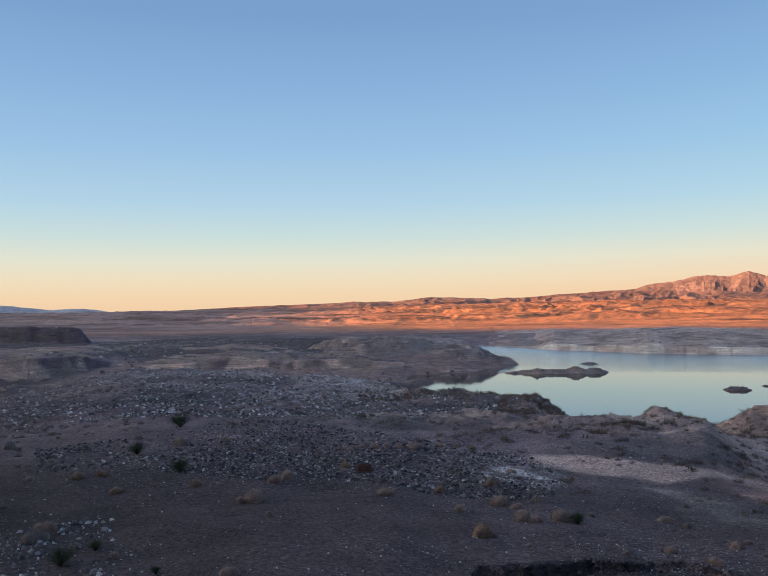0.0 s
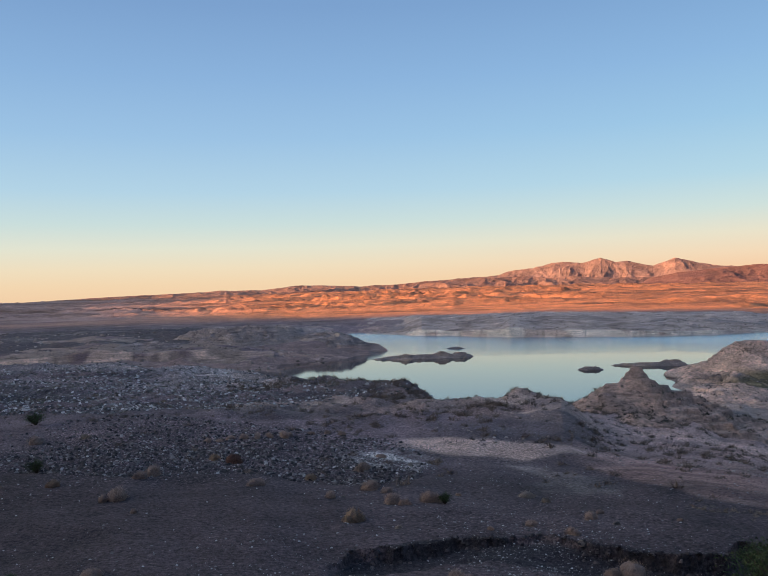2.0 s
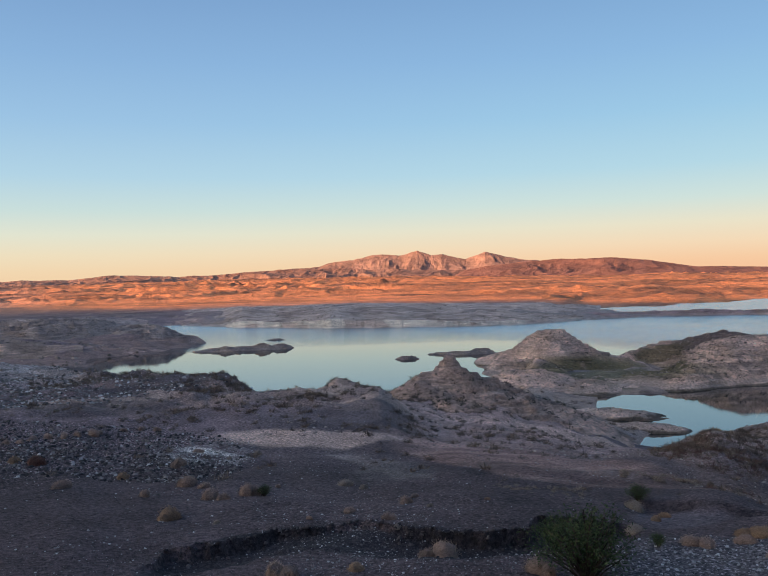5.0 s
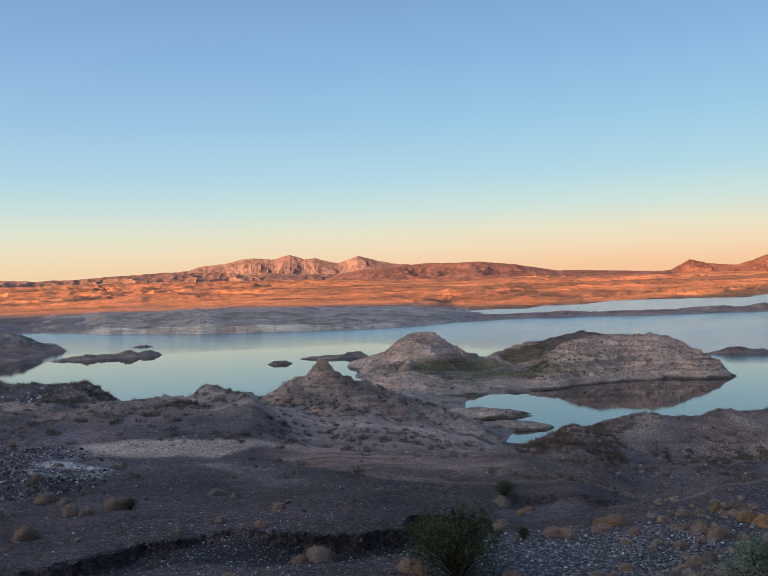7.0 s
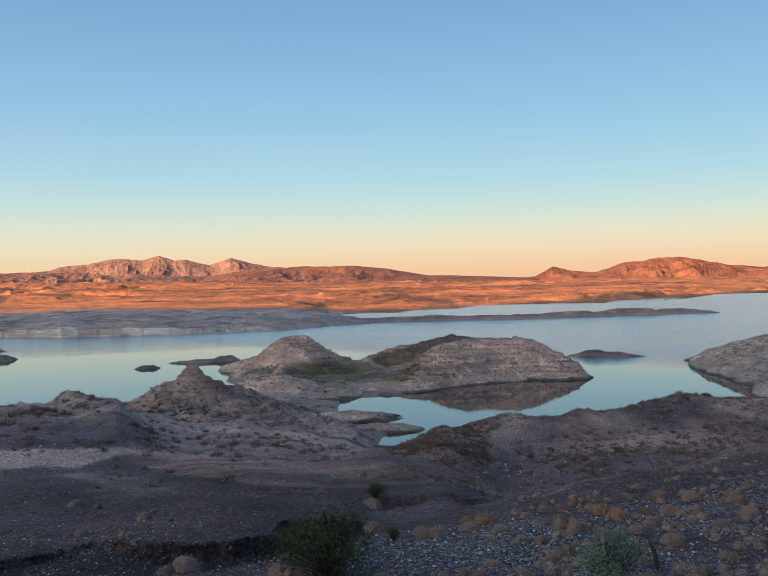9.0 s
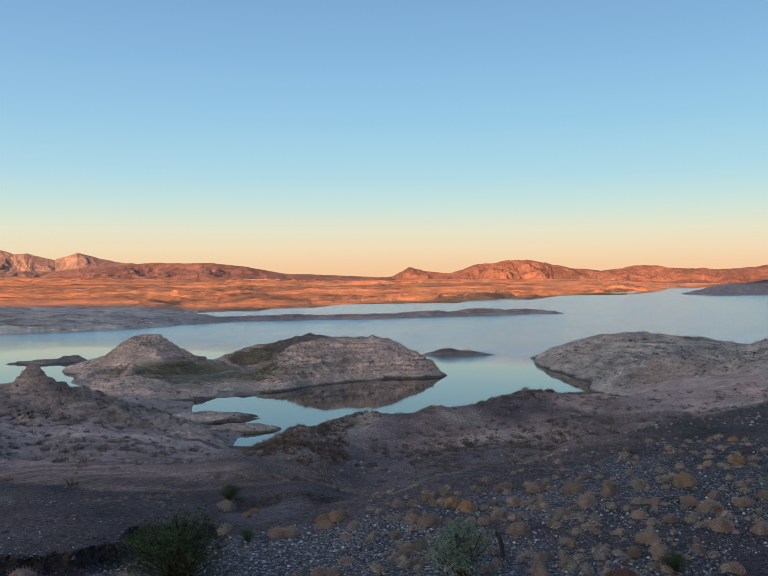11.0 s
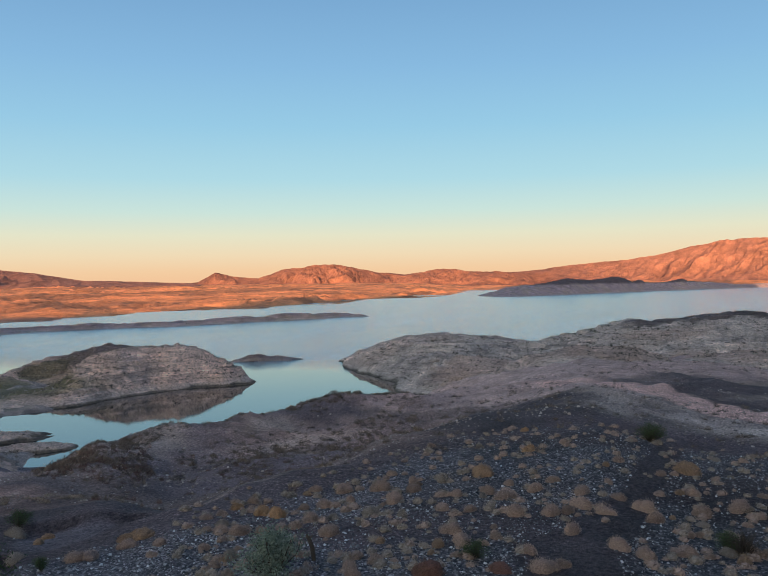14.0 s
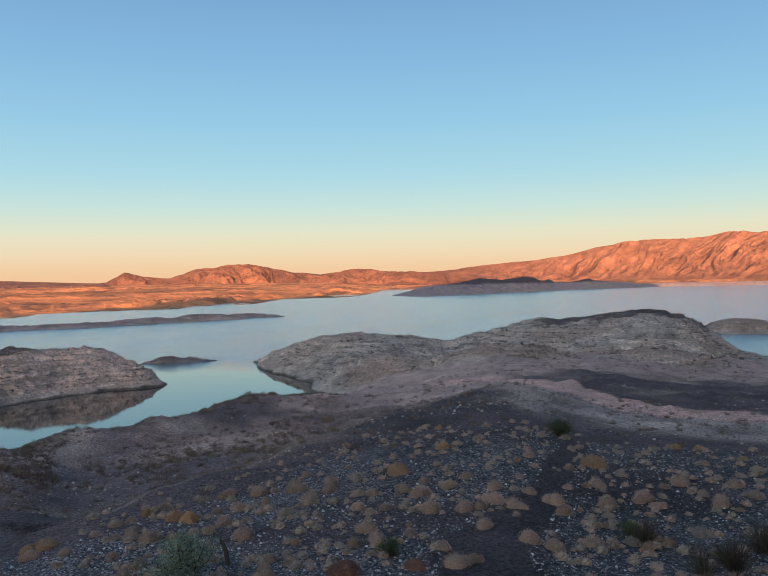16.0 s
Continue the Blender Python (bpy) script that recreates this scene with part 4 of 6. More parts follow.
hill("rock_islet", [ridge(11.8, 252, 17.5, 4.0, 1.3, 2.6), ridge(13.6, 253, 5, 3, 2.3), ridge(11.0, 251, 3.5, 2.4, 1.9), ridge(14.8, 255, 5, 3, 1.6)], 0.25, "low brown rock spit off the peninsula", "islet", TANS, 0.35, 0.5, 93)
hill("peninsula", [ridge(-1.0, 302, 34, 32, 10.6, 3.6), ridge(5.0, 292, 20, 20, 7.4, 3.0), ridge(-7, 272, 24, 24, 6.8, 2.4), ridge(7.8, 294, 10, 10, 3.8, 2.0), ridge(1.0, 262, 30, 14, 3.0, 2.4)],
     0.45, "low brown rocky peninsula reaching into the lake", "peninsula", (np.array((0.34, 0.275, 0.25)), np.array((0.265, 0.212, 0.195)), np.array((0.18, 0.145, 0.138))), 0.9, 1.2, 110, foot=PINK * 1.1)
hill("low_sandbar", [ridge(37.5, 425, 24, 14, 2.8), ridge(41, 440, 34, 9, 2.6), ridge(44.5, 444, 34, 9, 3.2), ridge(48, 448, 36, 8, 2.7), ridge(51.5, 462, 36, 8, 2.6), ridge(55, 484, 36, 9, 3.2), ridge(58.6, 506, 32, 9, 4.0), ridge(61.5, 528, 28, 7, 3.0)],
     0.8, "long low grey sandbar across the lake", "sandbar", (GREY * 2.7, TAN * 1.0, GREY * 2.0), 0.5, 0.9, 130)
hill("mesa", [], 1.5, "flat-topped dark mesa beyond the plain", "mesa", GREYS, 0.5, 2.0, 150, strips=[[(-48, 432, 438, 16.6, 540), (-26, 430, 436, 15.6, 540), (-22, 430, 436, 14.8, 530), (-21.2, 432, 437, 14.0, 520), (-20.8, 434, 440, 9, 500), (-20.3, 440, 446, 5, 480)], [(-60, 395, 432, 7.0, 540), (-26, 396, 434, 6.2, 540), (-20, 410, 436, 5.0, 520), (-18, 425, 440, 4.0, 500)]], steep=1.2)
DARK_RIDGE = [(72.0, 1420, 1440, 0, 1500), (73.2, 1300, 1420, 8, 1550), (74.3, 1250, 1420, 16.4, 1600), (76.2, 1320, 1480, 19.9, 1650), (78.5, 1430, 1560, 30.5, 1700), (80, 1540, 1660, 26, 1800), (81.85, 1650, 1760, 33.8, 1900), (82.5, 1700, 1800, 27, 1930), (82.8, 1730, 1830, 21.7, 1940), (83.3, 1760, 1860, 27.5, 1950),
              (83.7, 1790, 1900, 19.6, 2000), (85, 1900, 2000, 20.4, 2100), (86.08, 1980, 2080, 28.2, 2180), (86.5, 2010, 2110, 21.2, 2200), (88, 2130, 2230, 17.6, 2350), (89.7, 2300, 2380, 10.6, 2500), (91.3, 2500, 2560, 11.6, 2700), (94, 2600, 2660, 11, 2800), (99, 2700, 2760, 12, 2900)]
hill("dark_island", [], 4.0, "dark-capped grey ridge island far across the lake", "island", (GREY * 2.8, TAN * 1.0, GREY * 2.0), 1.4, 4.0, 170, cap=19.0, strips=[DARK_RIDGE], steep=1.25)



# ---- mountains ----
def mountains(name, r, depth, ridge, label, seed, rough=1.0, tones=(RED, RED * 0.7), foot=18.0, grain=1.0):
    """A range along an arc: crest heights as (compass, degrees above the horizon), spurs and gullies falling to the plain."""
    az = np.arange(ridge[0][0], ridge[-1][0], 0.1)
    rr = np.concatenate([np.linspace(r - depth, r + depth * 0.12, 66), np.linspace(r + depth * 0.2, r + depth * 0.7, 6)])
    A, R = np.meshgrid(np.radians(az), rr)
    X, Y = R * np.sin(A), R * np.cos(A)
    crest = EYE + r * np.tan(np.radians(np.interp(np.degrees(A), [p[0] for p in ridge], [p[1] for p in ridge])))
    ends = np.degrees(A)
    crest = 6 + (crest - 6) * smooth(ridge[0][0], ridge[0][0] + 2.5, ends) * smooth(ridge[-1][0], ridge[-1][0] - 2.5, ends)
    d = (R - r) / depth
    fall = np.where(d < 0, np.clip(1 + d, 0, 1) ** 1.5, np.clip(1 - (d / 0.7) ** 2, 0, 1))
    rise = np.clip(crest - foot, 2, None)
    along = A * r                       # spurs run down from the crest, so stretch them that way
    bend = 120 * fbm(X, Y, 420, 3, seed + 5) + 40 * fbm(X, Y, 110, 3, seed + 6)
    spur = 0.62 * ridged(along + bend, R * 0.42 + 0.2 * along, 190 * grain, 5, seed, 0.55, 1.0) + 0.38 * ridged(along + bend * 0.7 - 0.4 * R, R * 0.4, 70 * grain, 4, seed + 1, 0.55, 1.0)
    crag = fbm(along, R * 0.5, 75 * grain, 4, seed + 9, 0.6)
    Z = foot - 12 + (rise + 12) * fall
    Z = Z + rough * rise * (spur - 0.70) * 1.9 * np.clip(fall * 1.9, 0, 1) * np.clip(1.12 - fall, 0.10, 1)
    Z = Z + rough * (rise + 14) * 0.05 * crag * np.clip(fall * 3, 0, 1)
    tone = np.broadcast_to(tones[0], X.shape + (3,)).copy()
    tone = mixed(tone, tones[1], smooth(-0.2, 0.45, fbm(X, Y, 160, 5, seed + 3, 0.6)))
    tone = mixed(tone, tones[0] * 1.14, smooth(0.1, 0.4, fbm(along, R * 0.4, 60, 4, seed + 4, 0.6)) * 0.6)
    return tagged(new(name, grid_mesh(name, X, Y, Z, mat_crag, tone=tone, smoothed=False)), label, "mountain")


# the pale grey tone of this range has the haze painted in
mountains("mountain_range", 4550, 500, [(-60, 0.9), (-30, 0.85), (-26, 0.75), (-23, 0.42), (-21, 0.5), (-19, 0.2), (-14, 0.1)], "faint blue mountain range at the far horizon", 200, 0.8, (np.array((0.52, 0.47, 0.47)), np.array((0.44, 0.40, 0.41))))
mountains("mountain_range", 3900, 700, [(-20, 0.1), (-16, 0.22), (-10.8, 0.48), (-5, 0.64), (-2.2, 0.75), (0.6, 0.70), (3, 0.98), (5, 0.96), (7.6, 0.83), (11, 0.97), (15, 1.2), (20, 1.2), (30, 0.8), (36, 0.4)],
          "low red badland hills on the skyline", 220, 0.9, (np.array((0.32, 0.175, 0.125)), np.array((0.23, 0.125, 0.095))), grain=1.1)
mountains("mountain_range", 4450, 480, [(11, 0.6), (15, 1.2), (17.8, 1.42), (19, 1.85), (20.5, 2.0), (22.4, 2.27), (23.6, 2.08), (25, 2.38), (26, 2.05), (26.8, 2.12), (28.5, 1.74), (29.9, 2.15), (31.2, 1.84), (33.9, 1.4), (37, 1.2), (42, 0.8)],
          "rugged pinkish mountain peaks lit by the low sun", 240, 1.15, (np.array((0.235, 0.145, 0.124)), np.array((0.20, 0.126, 0.112))), grain=2.8)
mountains("mesa_hill", 3350, 520, [(26, 0.3), (28, 0.75), (30, 1.15), (32.6, 1.43), (35.2, 1.55), (38.4, 1.50), (41, 1.25), (44.3, 0.72), (47, 0.65), (51, 0.5), (54, 0.2)],
          "broad dark red flat-topped hill in evening sun", 260, 0.8, (np.array((0.215, 0.104, 0.082)), np.array((0.155, 0.080, 0.067))), grain=1.8)
mountains("mountain_range", 4000, 420, [(49, 0.3), (51.9, 0.55), (53.1, 1.25), (55, 0.86), (56.2, 0.75), (58.3, 1.4), (60.8, 1.8), (63.3, 1.42), (64.7, 1.03), (66.8, 0.88), (69.6, 1.28), (72.4, 0.95), (75.7, 0.85), (80, 0.6)],
          "jagged red mountains beyond the far shore", 280, 1.4, (np.array((0.205, 0.092, 0.066)), np.array((0.15, 0.069, 0.054))), grain=1.3)
mountains("mountain_range", 4550, 560, [(66, 0.5), (72, 0.8), (75.7, 0.95), (77.7, 1.2), (79.5, 1.42), (82.3, 1.64), (84.6, 1.9), (86, 2.22), (88.4, 2.73), (92.5, 2.79), (95, 3.18), (97.6, 3.13), (103, 3.4), (112, 2.6)],
          "long steep orange mountain wall in the last sun", 300, 0.75, (np.array((0.240, 0.110, 0.080)), np.array((0.20, 0.092, 0.068))), grain=2.0)

# the hill behind and to the side of the viewpoint, which keeps the near shore and the lake in shade
SPINE = [(-3000, 4500, 190), (-2560, 3600, 225), (-2100, 2700, 205), (-1750, 1900, 180), (-1480, 1150, 140), (-1390, 860, 120), (-1300, 620, 108), (-1130, 500, 100), (-773, 320, 72), (-836, 134, 114), (-850, 90, 150), (-848, -19, 216), (-475, -250, 242), (0, -290, 232), (468, -330, 210), (1050, -330, 172), (1250, -420, 20)]
u = np.linspace(0, len(SPINE) - 1, 320)
sx, sy, sh = (np.interp(u, range(len(SPINE)), [p[k] for p in SPINE]) for k in range(3))
tx, ty = np.gradient(sx), np.gradient(sy)
tl = np.hypot(tx, ty)
bw = np.linspace(-120, 260, 30)[:, None]
bx, by = sx[None] - bw * (ty / tl)[None] * -1, sy[None] - bw * (tx / tl)[None]
bz = 14 + (sh[None] + (10 + 26 * smooth(500, 1000, by)) * fbm(bx, by, 160, 4, 330)) * np.where(bw < 0, 1 + bw / 120, 1 - bw / 260) ** 0.8
tagged(new("hill", grid_mesh("hill", bx, by, bz, mat_far, tone=np.broadcast_to(RED * 0.6, bx.shape + (3,)))), "dark desert hill behind the viewpoint", "hill")

# ---- banks: ledge cliffs with a slope above ----
def bank(name, az0, az1, step, foot_line, cliff, rise, top, base, label, tones, seed):
    """A bank along a line (compass, range): a cliff of thin beds, cracked and broken, and a scrubby slope behind it that falls away again."""
    back = np.concatenate([np.linspace(-8, 0, 6)[:-1], np.arange(0, 9, 0.3), 9 + 90 * np.linspace(0, 1, 60) ** 1.5])
    BA, back = np.meshgrid(np.radians(np.arange(az0, az1, step)), back)
    deg = np.degrees(BA)
    line = lambda rows: np.interp(deg, [q[0] for q in rows], [q[1] for q in rows])
    shore = line(foot_line)
    SX, SY = shore * np.sin(BA), shore * np.cos(BA)
    BR = shore + back + 1.6 * fbm(SX, SY, 14, 4, seed + 1) + 3.0 * (ridged(SX, SY, 26, 3, seed + 2) - 0.5)
    BX, BY = BR * np.sin(BA), BR * np.cos(BA)
    crag = line(cliff) * np.clip(1 + 0.5 * fbm(SX, SY, 30, 3, seed + 3), 0.4, 1.4)
    BZ = np.where(back < 0, back * 0.5, 1.3 * crag * np.clip(back / 4.0, 0, 1) + np.clip(back - 5, 0, None) * line(rise))
    q = BZ / 0.62 + 0.5 * fbm(SX, SY, 40, 3, seed + 8)      # beds standing out as ledges
    BZ = BZ + 0.62 * (np.floor(q) + smooth(0.35, 0.9, q - np.floor(q)) - q) * smooth(0.1, 0.5, BZ) * smooth(9, 6, back)
    BZ = np.minimum(BZ, 4 + 0.16 * BZ + line(top)) + (0.30 * fbm(BX, BY, 6, 4, seed + 4) + 1.2 * (ridged(BX, BY, 18, 5, seed + 5) - 0.55)) * smooth(3, 12, back)
    BZ = base + BZ - 9 * smooth(70, 99, back) * (base > 0)
    BT = np.broadcast_to(tones[0], BX.shape + (3,)).copy()
    BT = mixed(BT, tones[1], smooth(0.0, 0.4, fbm(BX, BY, 9, 5, seed + 6)))
    BT = mixed(BT, tones[2], smooth(-0.2, 0.3, back) * smooth(7.0, 4.0, back + 2.5 * fbm(SX, SY, 7, 3, seed + 9)) * smooth(-0.15, 0.12, fbm(BX, BY, 11, 4, seed + 7)) * np.clip(crag / 1.6, 0, 1) * (0.55 + 0.45 * smooth(0.35, 0.6, q - np.floor(q))))
    BT = BT * (1 - 0.25 * smooth(0.72, 0.9, ridged(SX, SY, 5.5, 2, seed + 10)) * smooth(8, 4, back))[..., None]      # cracks down the ledges
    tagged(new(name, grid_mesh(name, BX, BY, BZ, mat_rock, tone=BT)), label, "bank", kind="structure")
    k = np.flatnonzero((back > 7) & (back < 80))
    return np.stack([BX.ravel()[k], BY.ravel()[k], BZ.ravel()[k]], 1)


FAR_BANK = bank("far_bank", 8.0, 38.0, 0.075, [(8, 430), (9.9, 416), (11.7, 394), (15, 381), (18.5, 362), (22, 357), (25.6, 354), (29, 356), (32.5, 364), (35.8, 386), (37, 404), (38, 420)],
                [(8, 0.4), (10.8, 0.5), (11.6, 1.8), (12.2, 2.8), (16, 2.9), (20, 2.4), (26, 2.0), (30, 2.0), (34, 1.5), (38, 0.5)],
                [(8, 0.06), (12, 0.075), (18, 0.085), (26, 0.075), (34, 0.055), (38, 0.03)], [(8, 2.2), (20, 3.2), (38, 1.6)], 0.0,
                "grey far lake bank with pale rock ledges", (np.array((0.44, 0.36, 0.325)), np.array((0.28, 0.225, 0.205)), np.array((0.62, 0.57, 0.51))), 400)
LEFT_BANK = bank("eroded_bank", -34.0, 1.5, 0.12, [(-34, 250), (-24, 244), (-19, 256), (-15, 248), (-8, 246), (-3, 246), (1.5, 250)],
                 [(-34, 4.0), (-22, 4.0), (-20, 2.8), (-18, 1.2), (-15, 2.6), (-11, 3.4), (-8, 1.8), (-3, 2.4), (1.5, 0.8)], [(-34, 0.03), (1.5, 0.02)], [(-34, 1.4), (1.5, 0.0)], 2.4,
                 "low eroded tan cliff below the gravel plain", (TAN * 1.0, GREY * 2.3, np.array((0.62, 0.45, 0.365))), 430)


# ---- plants and stones ----
def flat_mesh(name, verts, faces, mat, smooth_it=False):
    me = bpy.data.meshes.new(name)
    me.from_pydata(verts, [], faces)
    me.update()
    if smooth_it:
        me.polygons.foreach_set("use_smooth", np.ones(len(me.polygons), bool))
    me.materials.append(mat)
    return me


def plant_material(name, dark, light, per_object=0.25):
    """Dry or green plant stuff: every blade a little different, every plant too."""
    m, n, l, b = material(name, 0.85)
    g = n.new("ShaderNodeNewGeometry")
    o = n.new("ShaderNodeObjectInfo")
    c = mix(n, l, g.outputs["Random Per Island"], dark, light)
    c = mix(n, l, 1.0, c, ramp(n, l, o.outputs["Random"], [(0.0, (1 - per_object,) * 3), (1.0, (1 + per_object,) * 3)]), 'MULTIPLY')
    l.new(c, b.inputs["Base Color"])
    return m


PLANTS = {
    "straw": plant_material("straw_stalks", (0.235, 0.166, 0.135), (0.46, 0.325, 0.262), 0.26),
    "orange": plant_material("ochre_stalks", (0.27, 0.155, 0.08), (0.50, 0.30, 0.165)),
    "brown": plant_material("brown_stalks", (0.18, 0.115, 0.075), (0.40, 0.26, 0.17)),
    "grey": plant_material("grey_twigs", (0.20, 0.158, 0.128), (0.42, 0.335, 0.275)),
    "russet": plant_material("russet_twigs", (0.11, 0.064, 0.052), (0.235, 0.135, 0.105)),
    "green": plant_material("creosote_leaves", (0.024, 0.036, 0.016), (0.085, 0.112, 0.046)),
    "sage": plant_material("sage_leaves", (0.085, 0.105, 0.078), (0.24, 0.28, 0.215)),
    "wood": plant_material("dark_twigs", (0.035, 0.026, 0.02), (0.09, 0.07, 0.055)),
    "dull": plant_material("olive_scrub", (0.09, 0.085, 0.062), (0.22, 0.205, 0.155)),
    "scrub": plant_material("dull_scrub", (0.085, 0.062, 0.050), (0.22, 0.165, 0.13)),
    "dark": plant_material("dark_scrub", (0.04, 0.035, 0.026), (0.11, 0.092, 0.068)),
}


def cushion(rng, n, spread, rise, thin):
    """Fine stalks of a rounded dry shrub, one unit wide: short hairs standing out of several merged lobes."""
    lobes = [(0.0, 0.0, 1.0)] + [(rng.uniform(-0.24, 0.24), rng.uniform(-0.2, 0.2), rng.uniform(0.6, 0.85)) for _ in range(3)]
    v, f = [], []
    for i in range(n):
        lx, ly, ls = lobes[rng.integers(4)]
        a, e = rng.uniform(0, 2 * math.pi), math.asin(rng.uniform(0.0, 1.0))
        out = np.array((math.cos(a) * math.cos(e), math.sin(a) * math.cos(e), math.sin(e)))
        k = rng.uniform(0.66, 1.0)
        p = np.array((lx + out[0] * spread * ls * k, ly + out[1] * spread * ls * k, out[2] * rise * ls * k))
        d = out + rng.normal(0, 0.35, 3) + np.array((0, 0, 0.25))
        d = d / np.linalg.norm(d) * rng.uniform(0.03, 0.075)
        side = np.cross(d, rng.normal(0, 1, 3))
        side = side / (np.linalg.norm(side) + 1e-6) * thin * rng.uniform(0.6, 1.5)
        k = len(v)
        v += [tuple(p - d * 0.6 - side), tuple(p - d * 0.6 + side), tuple(p + d * 0.7)]
        f += [(k, k + 1, k + 2)]
    return v, f, lobes


def core_blob(rng, spread, rise, lobes):
    """The dense inside of a shrub: lumpy domes."""
    v, f, cols, rows = [], [], 9, 4
    for lx, ly, ls in lobes:
        k0 = len(v)
        for j in range(rows):
            e = j / rows * math.pi / 2
            for i in range(cols):
                a = 2 * math.pi * i / cols + 0.3 * j
                k = rng.uniform(0.84, 1.08) * ls
                v.append((lx + math.cos(a) * math.cos(e) * spread * k, ly + math.sin(a) * math.cos(e) * spread * k, math.sin(e) * rise * k - 0.05 * (j == 0)))
        v.append((lx, ly, rise * ls))
        for j in range(rows - 1):
            for i in range(cols):
                f.append((k0 + j * cols + i, k0 + j * cols + (i + 1) % cols, k0 + (j + 1) * cols + (i + 1) % cols, k0 + (j + 1) * cols + i))
        f += [(k0 + (rows - 1) * cols + i, k0 + (rows - 1) * cols + (i + 1) % cols, k0 + rows * cols) for i in range(cols)]
    return v, f


def thicket_material(name, dark, light):
    """Stalks packed so close that only their mottling shows."""
    m, n, l, b = material(name, 0.9)
    co = n.new("ShaderNodeTexCoord")
    o = n.new("ShaderNodeObjectInfo")
    fine = tex_noise(n, l, 26.0, 4, 0.75, co.outputs["Object"])
    c = mix(n, l, ramp(n, l, fine, [(0.36, (0, 0, 0)), (0.64, (1, 1, 1))]), dark, light)
    c = mix(n, l, 1.0, c, ramp(n, l, o.outputs["Random"], [(0.0, (0.8,) * 3), (1.0, (1.2,) * 3)]), 'MULTIPLY')
    l.new(c, b.inputs["Base Color"])
    bump(n, l, b, fine, 1.0, 0.03)
    return m


THICKETS = {"straw": thicket_material("straw_thicket", (0.165, 0.112, 0.088), (0.37, 0.255, 0.205)), "orange": thicket_material("ochre_thicket", (0.20, 0.115, 0.06), (0.38, 0.225, 0.13)),
            "brown": thicket_material("brown_thicket", (0.14, 0.09, 0.06), (0.32, 0.21, 0.14)), "grey": thicket_material("grey_thicket", (0.14, 0.11, 0.092), (0.29, 0.235, 0.195)),
            "russet": thicket_material("russet_thicket", (0.09, 0.045, 0.036), (0.20, 0.10, 0.075))}


def bush(rng, n_twig, n_leaf, leaf, open_up=0.7, stem=0.009):
    """Twigs and leaves of an open bush about one unit wide and 0.75 high."""
    tv, tf, lv, lf = [], [], [], []
    ends = []
    for i in range(n_twig):
        a, u = rng.uniform(0, 2 * math.pi), rng.uniform(0.1, 1)
        tip = np.array((math.cos(a) * u * 0.5, math.sin(a) * u * 0.5, open_up * math.sqrt(1 - 0.75 * u * u) * rng.uniform(0.75, 1.1)))
        pts = [np.array((0, 0, -0.03)) + rng.normal(0, 0.02, 3)]
        for s in (0.35, 0.7, 1.0):
            pts.append(tip * s + rng.normal(0, 0.025, 3) + np.array((0, 0, 0.06 * s * (1 - s))))
        for s in range(3):
            w = stem * (1 - s * 0.28)
            p, q = pts[s], pts[s + 1]
            side = np.cross(q - p, rng.normal(0, 1, 3))
            side = side / (np.linalg.norm(side) + 1e-6) * w
            third = np.cross(q - p, side)
            third = third / (np.linalg.norm(third) + 1e-6) * w
            k = len(tv)
            for c in (p, q):
                tv += [tuple(c + side), tuple(c - side * 0.5 + third), tuple(c - side * 0.5 - third)]
            tf += [(k, k + 1, k + 4, k + 3), (k + 1, k + 2, k + 5, k + 4), (k + 2, k, k + 3, k + 5)]
        ends.append(pts)
    for i in range(n_leaf):
        pts = ends[rng.integers(len(ends))]
        s = 3.0 - 1.9 * rng.uniform(0, 1) ** 1.6
        j = min(2, int(s))
        c = pts[j] + (pts[j + 1] - pts[j]) * (s - j) + rng.normal(0, 0.06, 3)
        d1, d2 = rng.normal(0, 1, 3), rng.normal(0, 1, 3)
        d1 = d1 / np.linalg.norm(d1) * leaf * rng.uniform(0.7, 1.4)
        d2 = np.cross(d1, d2)
        d2 = d2 / (np.linalg.norm(d2) + 1e-6) * leaf * 0.4
        k = len(lv)
        lv += [tuple(c - d1), tuple(c + d2), tuple(c + d1), tuple(c - d2)]
        lf += [(k, k + 1, k + 2, k + 3)]
    return tv, tf, lv, lf


def put(name, mesh, where, scale, turn, children=()):
    ob = new(name, mesh)
    ob.matrix_world = Matrix.Translation(where) @ Matrix.Rotation(turn, 4, 'Z') @ Matrix.Diagonal((scale[0], scale[1], scale[2], 1))
    for cname, cmesh in children:
        c = new(cname, cmesh)
        c.parent = ob
    return ob


def stand(az, r):
    x, y = polar(az, r)
    return x, y, float(ground_height(np.array([x]), np.array([y]))[0])


shape_rng = np.random.default_rng(5)
SHRUB_SHAPES = {}
for kind, n, thin in (("straw", 1800, 0.0042), ("orange", 1800, 0.0042), ("brown", 1800, 0.0042), ("grey", 1700, 0.0042), ("russet", 1700, 0.0042)):
    SHRUB_SHAPES[kind] = []
    for k in range(5):
        rise = shape_rng.uniform(0.36, 0.48)
        v, f, lobes = cushion(shape_rng, n, 0.38, rise, thin)
        cv, cf = core_blob(shape_rng, 0.30, rise * 0.84, lobes)
        SHRUB_SHAPES[kind].append((flat_mesh("crown", v, f, PLANTS[kind]), flat_mesh("thicket", cv, cf, THICKETS[kind], True)))
BUSH_SHAPES = {}
